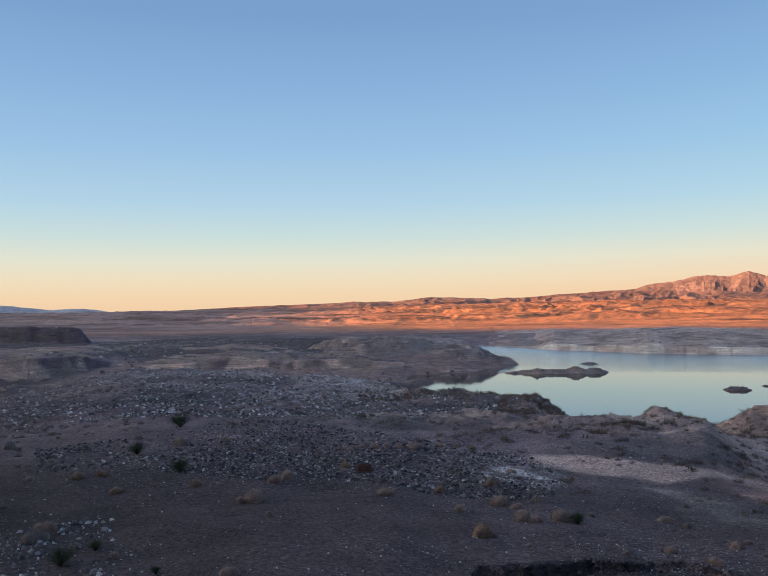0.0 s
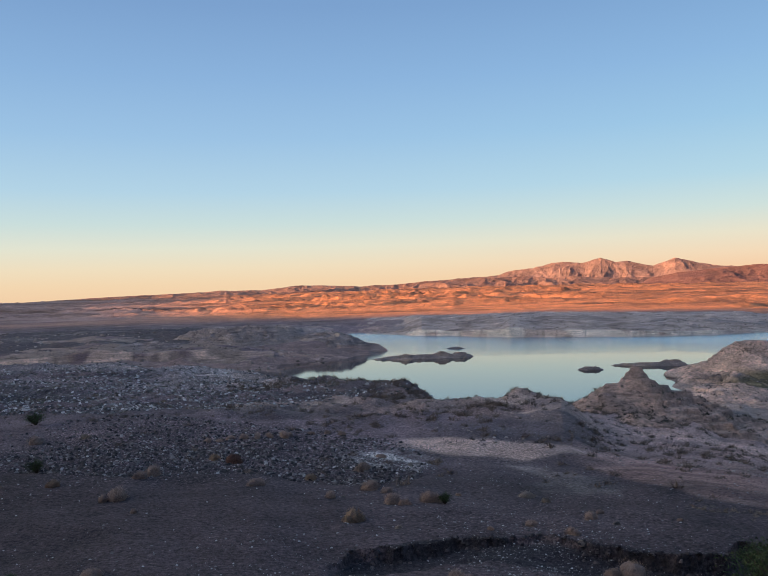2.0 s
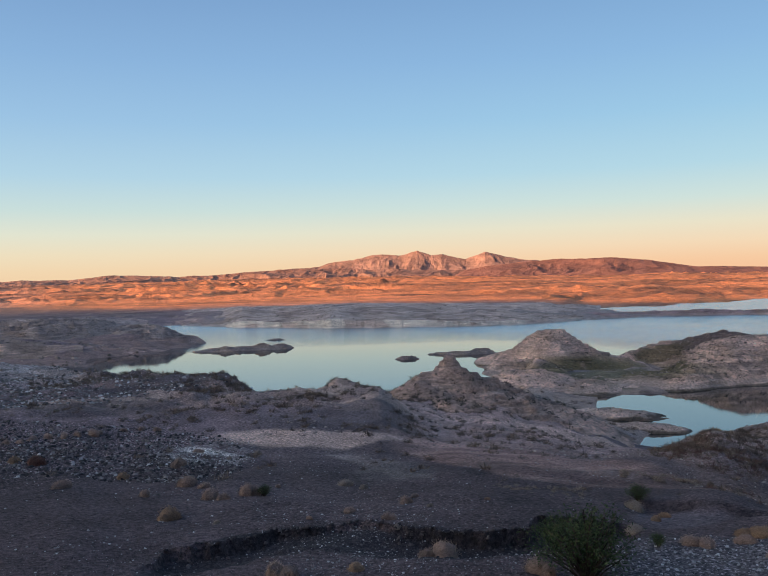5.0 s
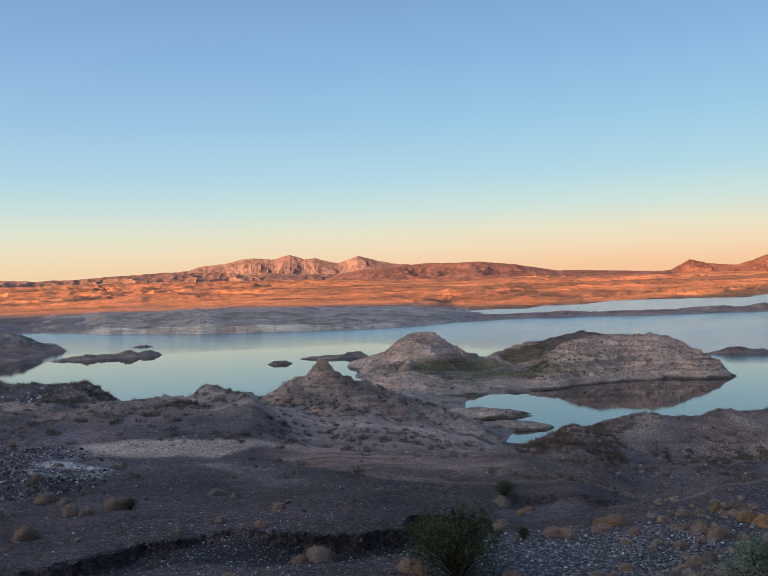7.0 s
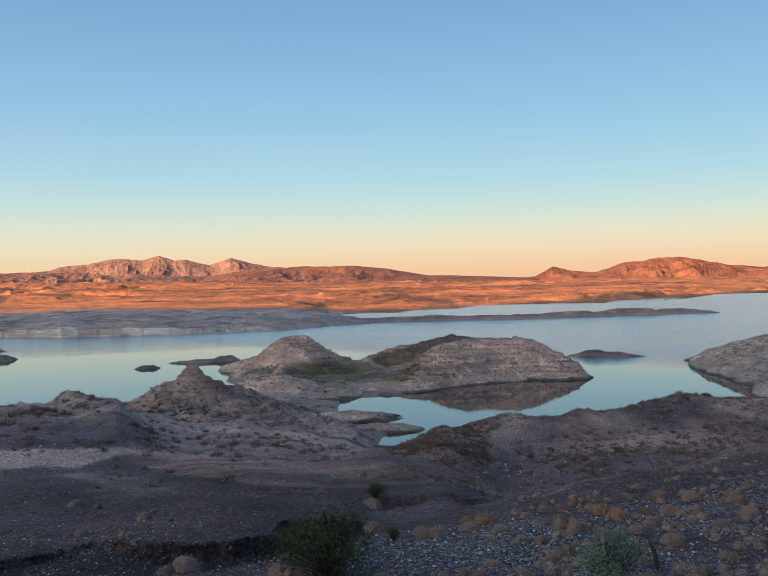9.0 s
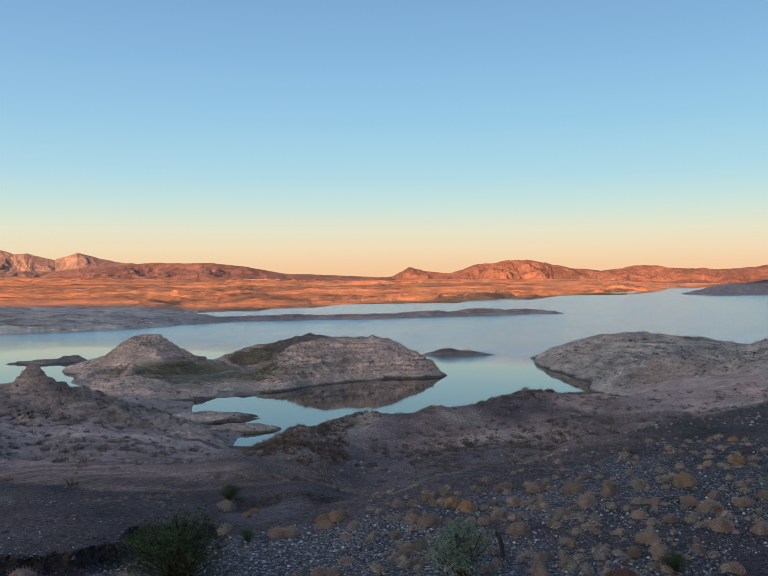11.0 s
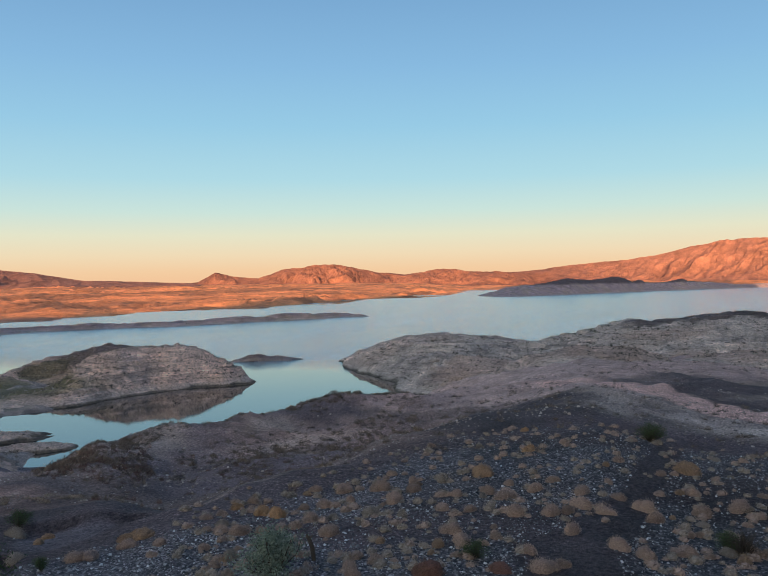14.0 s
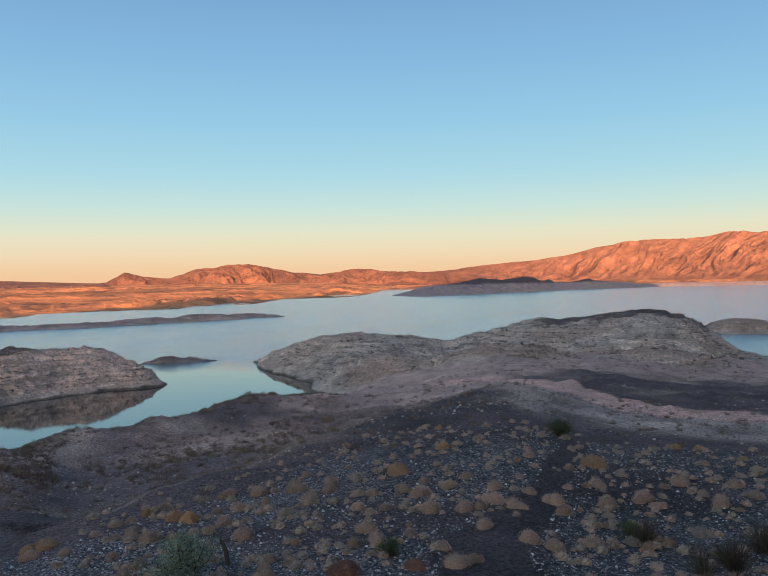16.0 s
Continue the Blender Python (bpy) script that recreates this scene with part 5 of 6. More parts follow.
for kind in ("green", "sage"):
    BUSH_SHAPES[kind] = []
    for k in range(3):
        tv, tf, lv, lf = bush(shape_rng, 60, 4200, 0.017) if kind == "green" else bush(shape_rng, 44, 7000, 0.017)
        BUSH_SHAPES[kind].append((flat_mesh("twigs", tv, tf, PLANTS["wood"]), flat_mesh("leaves", lv, lf, PLANTS[kind])))
tv, tf, lv, lf = bush(shape_rng, 190, 10, 0.01, 0.6, 0.0045)
bare_mesh = flat_mesh("bare_twigs", tv, tf, PLANTS["wood"])

put_rng = np.random.default_rng(11)
SHRUB_WORDS = {"straw": "rounded dry straw-coloured desert shrub on gravel", "orange": "dry ochre-coloured desert shrub on gravel", "brown": "low brown dry desert shrub on soil",
               "grey": "pale grey-tan twiggy desert shrub on soil", "russet": "reddish brown dry desert shrub on gravel"}


def shrub(kind, az, r, width):
    mound = SHRUB_SHAPES[kind][put_rng.integers(5)]
    where = stand(az, r)
    w = width * 1.1
    ob = put("desert_shrub", None, where, (w * put_rng.uniform(0.9, 1.3), w * put_rng.uniform(0.8, 1.0), w * put_rng.uniform(0.8, 1.1)), put_rng.uniform(0, 6.28), (("crown", mound[0]), ("thicket", mound[1])))
    return tagged(ob, SHRUB_WORDS[kind], "shrub", "dry desert shrubs")


def leafy(kind, az, r, width, height=0.72, words="dark green creosote bush on gravelly soil"):
    twigs, leaves = BUSH_SHAPES[kind][put_rng.integers(3)]
    ob = put("creosote_bush" if kind == "green" else "sage_bush", None, stand(az, r), (width, width, width * height), put_rng.uniform(0, 6.28), (("twig_frame", twigs), ("foliage", leaves)))
    return tagged(ob, words, "bush", "green bushes")


# compass, range, width of each shrub
STRAW = [(-24.4, 29.5, 0.49), (-23.2, 22.5, 0.59), (-19.0, 19.0, 0.35), (-14.7, 36.9, 0.85), (-11.4, 16.4, 0.53), (-10.5, 23.7, 0.46), (-9.5, 23.8, 0.93), (-8.5, 21.9, 0.29), (-8.0, 26.8, 0.69), (-7.1, 27.7, 0.89), (-3.4, 35.1, 0.45), (-2.6, 35.4, 0.45), (-1.8, 35.8, 0.50), (-0.9, 35.8, 0.55), (-0.1, 25.5, 0.76), (0.1, 35.8, 0.50), (0.9, 36.2, 0.56), (1.9, 36.7, 0.70), (2.4, 37.0, 0.47), (3.9, 37.7, 0.48), (5.1, 37.8, 0.48), (5.2, 23.8, 0.47), (6.1, 37.7, 0.53), (7.6, 29.3, 0.83), (8.1, 25.5, 0.93), (8.9, 32.8, 0.51), (9.3, 25.0, 0.59), (9.7, 23.1, 0.75), (10.7, 22.8, 0.45), (12.3, 23.3, 0.88)]
STRAW_B = [(14.1, 15.5, 0.63), (14.5, 25.3, 0.30), (15.2, 15.2, 0.62), (16.7, 19.7, 0.23), (19.6, 20.6, 0.46), (22.4, 19.5, 0.49), (23.7, 21.5, 0.51), (24.4, 22.4, 0.29), (25.2, 16.8, 0.45), (26.6, 16.9, 0.86), (29.7, 21.7, 0.20), (33.1, 15.5, 0.73), (40.6, 15.1, 0.35), (43.5, 18.5, 0.61), (44.4, 18.5, 0.61), (44.9, 15.1, 0.25), (46.4, 15.0, 0.41), (46.9, 19.0, 0.55), (47.6, 14.9, 0.41), (48.4, 17.6, 0.33), (48.5, 15.5, 0.38), (49.1, 18.4, 0.44), (50.9, 14.9, 0.37), (52.0, 17.5, 0.42), (52.2, 20.7, 0.41), (52.3, 19.4, 0.31), (52.8, 16.1, 0.37), (53.3, 19.1, 0.46), (54.4, 18.7, 0.62), (55.0, 16.0, 0.37)]
STRAW_C = [(55.5, 22.3, 0.50), (56.0, 18.8, 0.42), (58.4, 17.9, 0.24), (58.6, 19.1, 0.51), (59.2, 21.2, 0.42), (59.6, 19.6, 0.52), (60.1, 23.4, 0.55), (60.6, 21.4, 0.70), (61.0, 18.3, 0.73), (62.1, 23.2, 0.67), (62.5, 22.0, 0.43), (62.5, 14.8, 0.50), (62.9, 16.2, 0.44), (64.3, 15.8, 0.53), (64.8, 23.1, 0.75), (65.5, 24.7, 0.39), (65.8, 21.4, 0.56), (67.1, 22.4, 0.73), (67.1, 23.6, 0.46), (69.3, 20.0, 0.53), (70.0, 17.8, 0.59), (70.3, 21.6, 0.54), (70.6, 17.0, 0.68), (71.2, 19.7, 0.44), (73.0, 17.4, 0.42), (73.7, 21.3, 0.70), (73.9, 21.8, 0.63), (74.1, 22.9, 0.36), (74.5, 19.2, 0.71), (75.3, 16.4, 0.49)]
STRAW_D = [(76.0, 22.2, 0.52), (76.3, 15.2, 0.72), (77.0, 19.5, 0.59), (77.6, 15.5, 0.38), (78.0, 28.5, 0.52), (78.1, 19.7, 0.52), (78.4, 17.9, 0.60), (79.1, 21.7, 0.71), (79.2, 20.5, 0.67), (80.6, 20.0, 0.53), (80.9, 23.0, 0.36), (81.5, 16.9, 0.57), (81.7, 21.6, 0.45), (83.3, 16.6, 0.67), (83.5, 21.0, 0.69), (84.0, 20.0, 0.58), (84.4, 22.8, 0.45), (86.0, 17.5, 0.65), (86.2, 19.0, 0.45), (86.4, 23.5, 0.52), (87.1, 21.6, 0.71), (87.4, 17.5, 0.35), (89.4, 22.6, 0.74), (90.0, 18.4, 0.49), (90.7, 22.1, 0.43), (91.9, 24.8, 0.81), (94.4, 22.9, 0.75), (95.3, 25.2, 0.65), (96.5, 24.4, 0.63)]
GREYISH = [(-25.5, 39.5, 0.76), (-23.8, 21.5, 0.84), (-21.5, 20.3, 0.40), (-11.5, 37.4, 0.57), (10.1, 19.8, 0.26), (11.1, 31.1, 0.28), (13.1, 32.8, 0.46), (19.3, 25.3, 0.59), (20.7, 24.7, 0.48), (23.1, 18.7, 0.25), (25.5, 20.9, 0.22), (39.8, 20.1, 0.66), (39.9, 23.8, 0.77), (58.3, 22.8, 0.45), (64.0, 20.1, 0.58), (82.4, 30.1, 0.39), (84.6, 28.8, 0.45), (88.0, 30.1, 0.43), (93.1, 19.5, 0.65), (96.7, 28.3, 0.55)]
BROWN = [(-21.3, 28.7, 0.56), (-19.8, 28.8, 0.56), (-18.9, 26.1, 0.54), (-13.6, 26.3, 0.68), (-3.0, 30.9, 0.60), (3.8, 27.5, 0.60), (6.8, 20.7, 0.76), (19.9, 15.5, 0.48), (41.3, 21.8, 0.40), (41.8, 22.9, 0.42), (46.9, 19.7, 0.52), (47.9, 19.7, 0.78), (72.1, 23.9, 0.87), (80.8, 24.8, 0.39), (86.1, 26.4, 1.03), (93.5, 29.1, 0.45)]
GREEN = [(-22.4, 19.0, 0.63), (-20.2, 19.8, 0.39), (-17.5, 33.9, 0.78), (-16.3, 17.1, 0.27), (-14.6, 29.1, 0.75), (-14.6, 41.8, 1.07), (13.5, 23.1, 0.54), (40.1, 24.5, 0.80), (41.4, 18.1, 0.48), (71.6, 16.0, 0.60), (83.8, 31.2, 1.21), (88.7, 18.3, 0.73), (94.6, 17.1, 0.60)]
RUSSET = [(-1.7, 30.3, 0.78), (68.2, 14.9, 0.81), (73.3, 15.1, 0.47)]
ORANGE = [(54.3, 21.5, 0.42), (56.2, 20.9, 0.60), (57.2, 20.6, 0.68), (75.3, 31.9, 0.45), (75.6, 27.5, 0.57), (91.7, 32.6, 0.50), (93.1, 33.5, 0.52)]

for kind, rows in (("straw", STRAW), ("straw", STRAW_B), ("straw", STRAW_C), ("straw", STRAW_D), ("grey", GREYISH), ("brown", BROWN), ("russet", RUSSET), ("orange", ORANGE)):
    for az, r, w in rows:
        shrub(kind, az, r, w)
for az, r, w in GREEN:
    leafy("green", az, r, w * 1.1)
# the big bushes below the viewpoint
leafy("green", 36.6, 15.2, 2.2, 0.8, "large dark green creosote bush in the gully")
leafy("green", 34.6, 17.2, 1.2, 0.85, "dark green creosote bush beside the gully")
leafy("sage", 56.9, 14.6, 1.6, 0.85, "pale grey-green sage bush on the slope")
for az, r, w in ((89.6, 18.0, 0.95), (93.2, 15.8, 0.9), (95.2, 16.4, 1.2), (96.8, 18.2, 1.1), (98.0, 17.2, 1.3)):
    tagged(put("dead_bush", bare_mesh, stand(az, r), (w, w, w), az), "bare dark twiggy dead bush on the slope", "bush", "dead bushes")

# smaller shrubs strewn over the stony slope
wild = np.random.default_rng(23)
small = []
while len(small) < 860:
    az, r = wild.uniform(50, 108), 15 * (46 / 15) ** wild.uniform(0, 1)
    if r > np.interp(az, [50, 55, 61, 66, 72, 80, 108], [20, 23, 24, 27, 31, 33, 32]) + 1.5 or (75 < az < 83 and r < 19) or (81 < az < 84.5 and 18 < r < 24):
        continue
    small.append((az, r, 0.18 + 0.36 * wild.uniform(0, 1) ** 1.4))
for az, r, w in small[:125]:
    shrub(["straw", "straw", "grey", "brown", "grey"][wild.integers(5)], az, r, w)
for kind in ("straw", "grey"):      # the many smallest tufts, joined
    shapes = []
    for _ in range(6):
        v, f, lobes = cushion(wild, 260, 0.36, 0.36, 0.011)
        cv, cf = core_blob(wild, 0.24, 0.25, lobes[:2])
        shapes.append(np.concatenate([np.array(v), np.array(cv)[np.array([(q[0], q[i], q[i + 1]) for q in cf for i in range(1, len(q) - 1)])].reshape(-1, 3)]))
    co = np.concatenate([shapes[wild.integers(6)] * w * 1.15 + np.array(stand(az, r)) for az, r, w in small[125 if kind == "straw" else 126::2]])
    tagged(new("dry_tufts", flat_mesh("dry_tufts", co.tolist(), np.arange(len(co)).reshape(-1, 3).tolist(), PLANTS[kind])), "small dry tufts strewn over the stony slope", "scrub", kind="stuff")

# ---- stump ----
def stump(az, r):
    """A charred forked branch stuck upright in the slope."""
    rng = np.random.default_rng(3)
    v, f = [], []

    def limb(path, radii):
        k0 = len(v)
        for p, w in zip(path, radii):
            for i in range(7):
                a = 2 * math.pi * i / 7
                k = w * rng.uniform(0.85, 1.15)
                v.append((p[0] + math.cos(a) * k, p[1] + math.sin(a) * k, p[2]))
        for j in range(len(path) - 1):
            for i in range(7):
                f.append((k0 + j * 7 + i, k0 + j * 7 + (i + 1) % 7, k0 + (j + 1) * 7 + (i + 1) % 7, k0 + (j + 1) * 7 + i))
        f.append(tuple(k0 + (len(path) - 1) * 7 + i for i in range(7)))

    limb([(0.05, -0.03, -0.1), (0.04, -0.02, 0.12), (0.01, 0.0, 0.3), (-0.05, 0.02, 0.44), (-0.08, 0.02, 0.53)], (0.055, 0.05, 0.046, 0.04, 0.032))
    limb([(-0.05, 0.02, 0.43), (0.0, 0.03, 0.49), (0.05, 0.04, 0.51)], (0.036, 0.028, 0.016))
    ob = put("dead_stump", flat_mesh("dead_stump", v, f, PLANTS["wood"]), stand(az, r), (1, 1, 1), -radians(az))
    return tagged(ob, "dark charred forked stump beside a sage bush", "stump")


stump(59.65, 16.1)


# ---- stones ----
GREY_STONES = [(0.0, (0.055, 0.05, 0.052)), (0.3, (0.13, 0.118, 0.118)), (0.6, (0.25, 0.232, 0.23)), (0.88, (0.40, 0.38, 0.375)), (1.0, (0.66, 0.64, 0.63))]
PALE_STONES = [(0.0, (0.07, 0.062, 0.06)), (0.35, (0.15, 0.135, 0.13)), (0.7, (0.34, 0.315, 0.30)), (1.0, (0.74, 0.70, 0.67))]
RISE_STONES = [(0.0, (0.035, 0.03, 0.03)), (0.45, (0.085, 0.07, 0.067)), (0.75, (0.18, 0.155, 0.148)), (0.95, (0.32, 0.29, 0.28)), (1.0, (0.55, 0.52, 0.50))]
TAN_STONES = [(0.0, (0.13, 0.10, 0.085)), (0.4, (0.27, 0.21, 0.18)), (0.8, (0.40, 0.32, 0.275)), (1.0, (0.52, 0.43, 0.38))]


def stone_material(name, tones):
    m, n, l, b = material(name, 0.9)
    g = n.new("ShaderNodeNewGeometry")
    c = ramp(n, l, g.outputs["Random Per Island"], tones)
    fine = tex_noise(n, l, 25.0, 4, 0.7, position(n))
    c = mix(n, l, 1.0, c, ramp(n, l, fine, [(0.3, (0.65, 0.63, 0.62)), (0.7, (1.2, 1.2, 1.2))]), 'MULTIPLY')
    l.new(c, b.inputs["Base Color"])
    return m


mat_stone, mat_pale_stone, mat_tan_stone = stone_material("stones", GREY_STONES), stone_material("pale_stones", PALE_STONES), stone_material("tan_stones", TAN_STONES)
BLOCK_V = np.array([(1, 0.75, -0.5), (-0.85, 1, -0.5), (-1, -0.8, -0.5), (0.8, -1, -0.5), (0.6, 0.45, 0.75), (-0.5, 0.6, 0.9), (-0.62, -0.45, 0.7), (0.45, -0.62, 0.85)], float)
BLOCK_F = np.array([(0, 1, 5), (0, 5, 4), (1, 2, 6), (1, 6, 5), (2, 3, 7), (2, 7, 6), (3, 0, 4), (3, 4, 7), (4, 5, 6), (4, 6, 7)])
mat_rise_stone = stone_material("rise_stones", RISE_STONES)
mat_clod = stone_material("soil_clods", [(0.0, (0.03, 0.024, 0.025)), (0.7, (0.075, 0.06, 0.06)), (1.0, (0.14, 0.115, 0.11))])


def gravel(name, az, r, size, label, seed, mat=None):
    """Loose stones lying on the land."""
    x, y = r * np.sin(np.radians(az)), r * np.cos(np.radians(az))
    return rubble(name, x, y, ground_height(x, y), size, label, seed, mat)


def rubble(name, x, y, z, size, label, seed, mat=None):
    """One joined sheet of many small angular pieces."""
    rng = np.random.default_rng(seed)
    n = len(x)
    v = BLOCK_V[None] * rng.uniform(0.65, 1.2, (n, 8, 1))
    v = v * np.stack([rng.uniform(0.7, 1.2, n), rng.uniform(0.6, 1.0, n), rng.uniform(0.45, 0.8, n)], 1)[:, None]
    a = rng.uniform(0, 6.28, n)
    vx = v[..., 0] * np.cos(a)[:, None] - v[..., 1] * np.sin(a)[:, None]
    vy = v[..., 0] * np.sin(a)[:, None] + v[..., 1] * np.cos(a)[:, None]
    h = size[:, None] * 0.34
    co = np.stack([x[:, None] + vx * h, y[:, None] + vy * h, (z + size * 0.1)[:, None] + v[..., 2] * h], -1).reshape(-1, 3)
    faces = (BLOCK_F[None] + (np.arange(n) * 8)[:, None, None]).reshape(-1, 3)
    me = bpy.data.meshes.new(name)
    me.vertices.add(len(co))
    me.vertices.foreach_set("co", co.astype(np.float32).ravel())
    me.loops.add(faces.size)
    me.loops.foreach_set("vertex_index", faces.astype(np.int32).ravel())
    me.polygons.add(len(faces))
    me.polygons.foreach_set("loop_start", np.arange(0, faces.size, 3, dtype=np.int32))
    me.update(calc_edges=True)
    me.materials.append(mat or mat_stone)
    return tagged(new(name, me), label, "stones", kind="stuff")


def strewn(n, seed, az0, az1, r0, r1, s0, s1, keep=None, clump=0.0):
    """Random stones between two compass lines and two ranges, even to the eye from the viewpoint."""
    rng = np.random.default_rng(seed)
    az, r = rng.uniform(az0, az1, n), r0 * (r1 / r0) ** rng.uniform(0, 1, n)
    size = s0 * (s1 / s0) ** (rng.uniform(0, 1, n) ** 2.2)
    ok = np.ones(n, bool)
    if keep is not None:
        ok &= keep(az, r)
    if clump:
        X, Y = r * np.sin(np.radians(az)), r * np.cos(np.radians(az))
        ok &= fbm(X, Y, 3.5, 3, seed) > rng.uniform(-clump, clump, n)
    return az[ok], r[ok], size[ok]


def slope_stones(az, r):
    track = (np.abs(az - np.interp(r, [14, 17, 18.5, 22, 30], [79, 78, 80.5, 83, 85])) < np.interp(r, [14, 17, 22, 30], [3.5, 3.0, 1.0, 0.8]))
    return (r < np.interp(az, [38, 44, 50, 55, 61, 66, 71, 79, 84, 98], [19, 19.6, 19.8, 21.5, 23.5, 27, 31, 34, 33, 33])) & ~track


def ridge_stones(az, r):
    return (r > np.interp(az, [-24, -15, -10, -3, 3, 8, 11], [31, 29, 27, 28, 27, 26, 28])) & (r < np.interp(az, [-18, -15, -8, 0, 8, 11], [39, 42, 44, 40, 38, 36])) & (((az - 9.4) / 2.8) ** 2 + ((r - 32.4) / 2.3) ** 2 > 1)


def plain_stones(az, r):
    return (r > np.interp(az, [-26, -17, -10, -3, 4, 10, 13], [52, 47, 45, 46, 48, 52, 56])) & (r < np.interp(az, [-26, -18, 4, 13], [84, 98, 98, 66]))


gravel("gravel", *strewn(74000, 1, 38, 100, 14, 36, 0.025, 0.13, slope_stones, 0.8), "loose grey and white angular stones on the slope", 101)
gravel("gravel", *strewn(40000, 2, -24, 12, 25, 45, 0.045, 0.27, ridge_stones, 0.8), "dark and pale broken stones on a low rise", 102, mat_rise_stone)
gravel("gravel", *strewn(48000, 3, -26, 13, 42, 98, 0.08, 0.42, plain_stones, 0.6), "pale stones covering the gravel plain", 103, mat_pale_stone)
gravel("gravel", *strewn(5000, 9, 5.5, 13, 29.5, 36, 0.03, 0.13, None, 0.6), "white crusted stones on a pale salty patch", 109, mat_pale_stone)
gravel("gravel", *strewn(16000, 4, -30, 40, 14, 40, 0.02, 0.10, None, 0.5), "scattered small stones on dark soil", 104)
gravel("gravel", *strewn(3600, 5, -30, -19, 14, 23, 0.04, 0.30, None, 0.8), "grey rubble beside the track", 105)
gravel("gravel", *strewn(18000, 6, 12, 98, 36, 80, 0.05, 0.28, None, 0.6), "stones scattered over the far slopes", 106, mat_tan_stone)
gravel("gravel", *strewn(6000, 8, 42, 72, 28, 60, 0.04, 0.18, None, 0.9), "grey stones scattered over the shore slope", 108, mat_tan_stone)
gravel("rubble", *strewn(5000, 10, -26, 5, 120, 430, 0.5, 2.6, None, 0.5), "rocks strewn over the eroded terraces", 110, mat_tan_stone)
clod_rng = np.random.default_rng(140)
clod_az = clod_rng.uniform(6, 38.5, 900)
clod_y = np.interp(clod_az, GULLY_AZ, GULLY_R)
for _ in range(2):      # follow the crumbled rim
    px, py = clod_y * np.sin(np.radians(clod_az)), clod_y * np.cos(np.radians(clod_az))
    clod_y = np.interp(clod_az, GULLY_AZ, GULLY_R) * (1 + 0.03 * fbm(px, py, 1.8, 3, 8) + 0.022 * fbm(px, py, 0.55, 4, 13, 0.65))
gravel("soil_clods", clod_az, clod_y - clod_rng.exponential(0.16, 900) + 0.05, 0.05 * 4.0 ** (clod_rng.uniform(0, 1, 900) ** 2), "dark crumbled soil clods along the gully bank", 141, mat_clod)
gravel("gravel", *strewn(5000, 7, 13, 37, 15, 21, 0.02, 0.09, None, 0.7), "small pale stones on the gully floor", 107)


# ---- small scrub on crests and hills, too many to count ----
def scrub(name, places, mat, label, seed, blades=64):
    """Tufts of a few bent blades; places are rows of x, y, z, size."""
    rng = np.random.default_rng(seed)
    P = np.asarray(places)
    n = len(P)
    d = rng.normal(0, 1, (n, blades, 3))
    d[..., 2] = np.abs(d[..., 2]) * 0.8
    d /= np.linalg.norm(d, axis=-1, keepdims=True)
    base = P[:, None, :3] + d * rng.uniform(0.1, 0.45, (n, blades, 1)) * P[:, None, 3:4] * np.array((1, 1, 0.8))
    d = d + rng.normal(0, 0.5, (n, blades, 3)) + np.array((0, 0, 0.4))
    d *= rng.uniform(0.08, 0.2, (n, blades, 1)) * P[:, None, 3:4]
    side = np.cross(d, rng.normal(0, 1, (n, blades, 3)))
    side = side / (np.linalg.norm(side, axis=-1, keepdims=True) + 1e-9) * P[:, None, 3:4] * (0.018 * math.sqrt(64 / blades))
    co = np.stack([base - d * 0.6 - side, base - d * 0.6 + side, base + d * 0.6], 2).reshape(-1, 3)
    k = np.arange(n * blades) * 3
    me = bpy.data.meshes.new(name)
    me.from_pydata(co.tolist(), [], np.stack([k, k + 1, k + 2], 1).tolist())
    me.update()
    me.materials.append(mat)
    return tagged(new(name, me), label, "scrub", kind="stuff")


def on_ground(n, seed, az0, az1, near, s0, s1, depth=3.0, clump=False):
    """Tufts along a line: near(az) gives the range, depth how far they stray."""
    rng = np.random.default_rng(seed)
    az = rng.uniform(az0, az1, n)
    r = near(az) + rng.normal(0, depth, n)
    x, y = r * np.sin(np.radians(az)), r * np.cos(np.radians(az))
    P = np.stack([x, y, ground_height(x, y), rng.uniform(s0, s1, n)], 1)
    return P[fbm(x, y, 5, 3, seed) > 0.05] if clump else P


def on_hill(label, n, seed, s0, s1, low=1.2):
    x0, y0, step, Z = HILLS[label]
    rng = np.random.default_rng(seed)
    i, j = rng.integers(2, Z.shape[0] - 2, n * 6), rng.integers(2, Z.shape[1] - 2, n * 6)
    ok = (Z[i, j] > low) & (fbm(j * step, i * step, 9, 3, seed) > rng.uniform(-0.5, 0.5, n * 6))
    i, j = i[ok][:n], j[ok][:n]
    return np.stack([x0 + j * step, y0 + i * step, Z[i, j], rng.uniform(s0, s1, len(i))], 1)


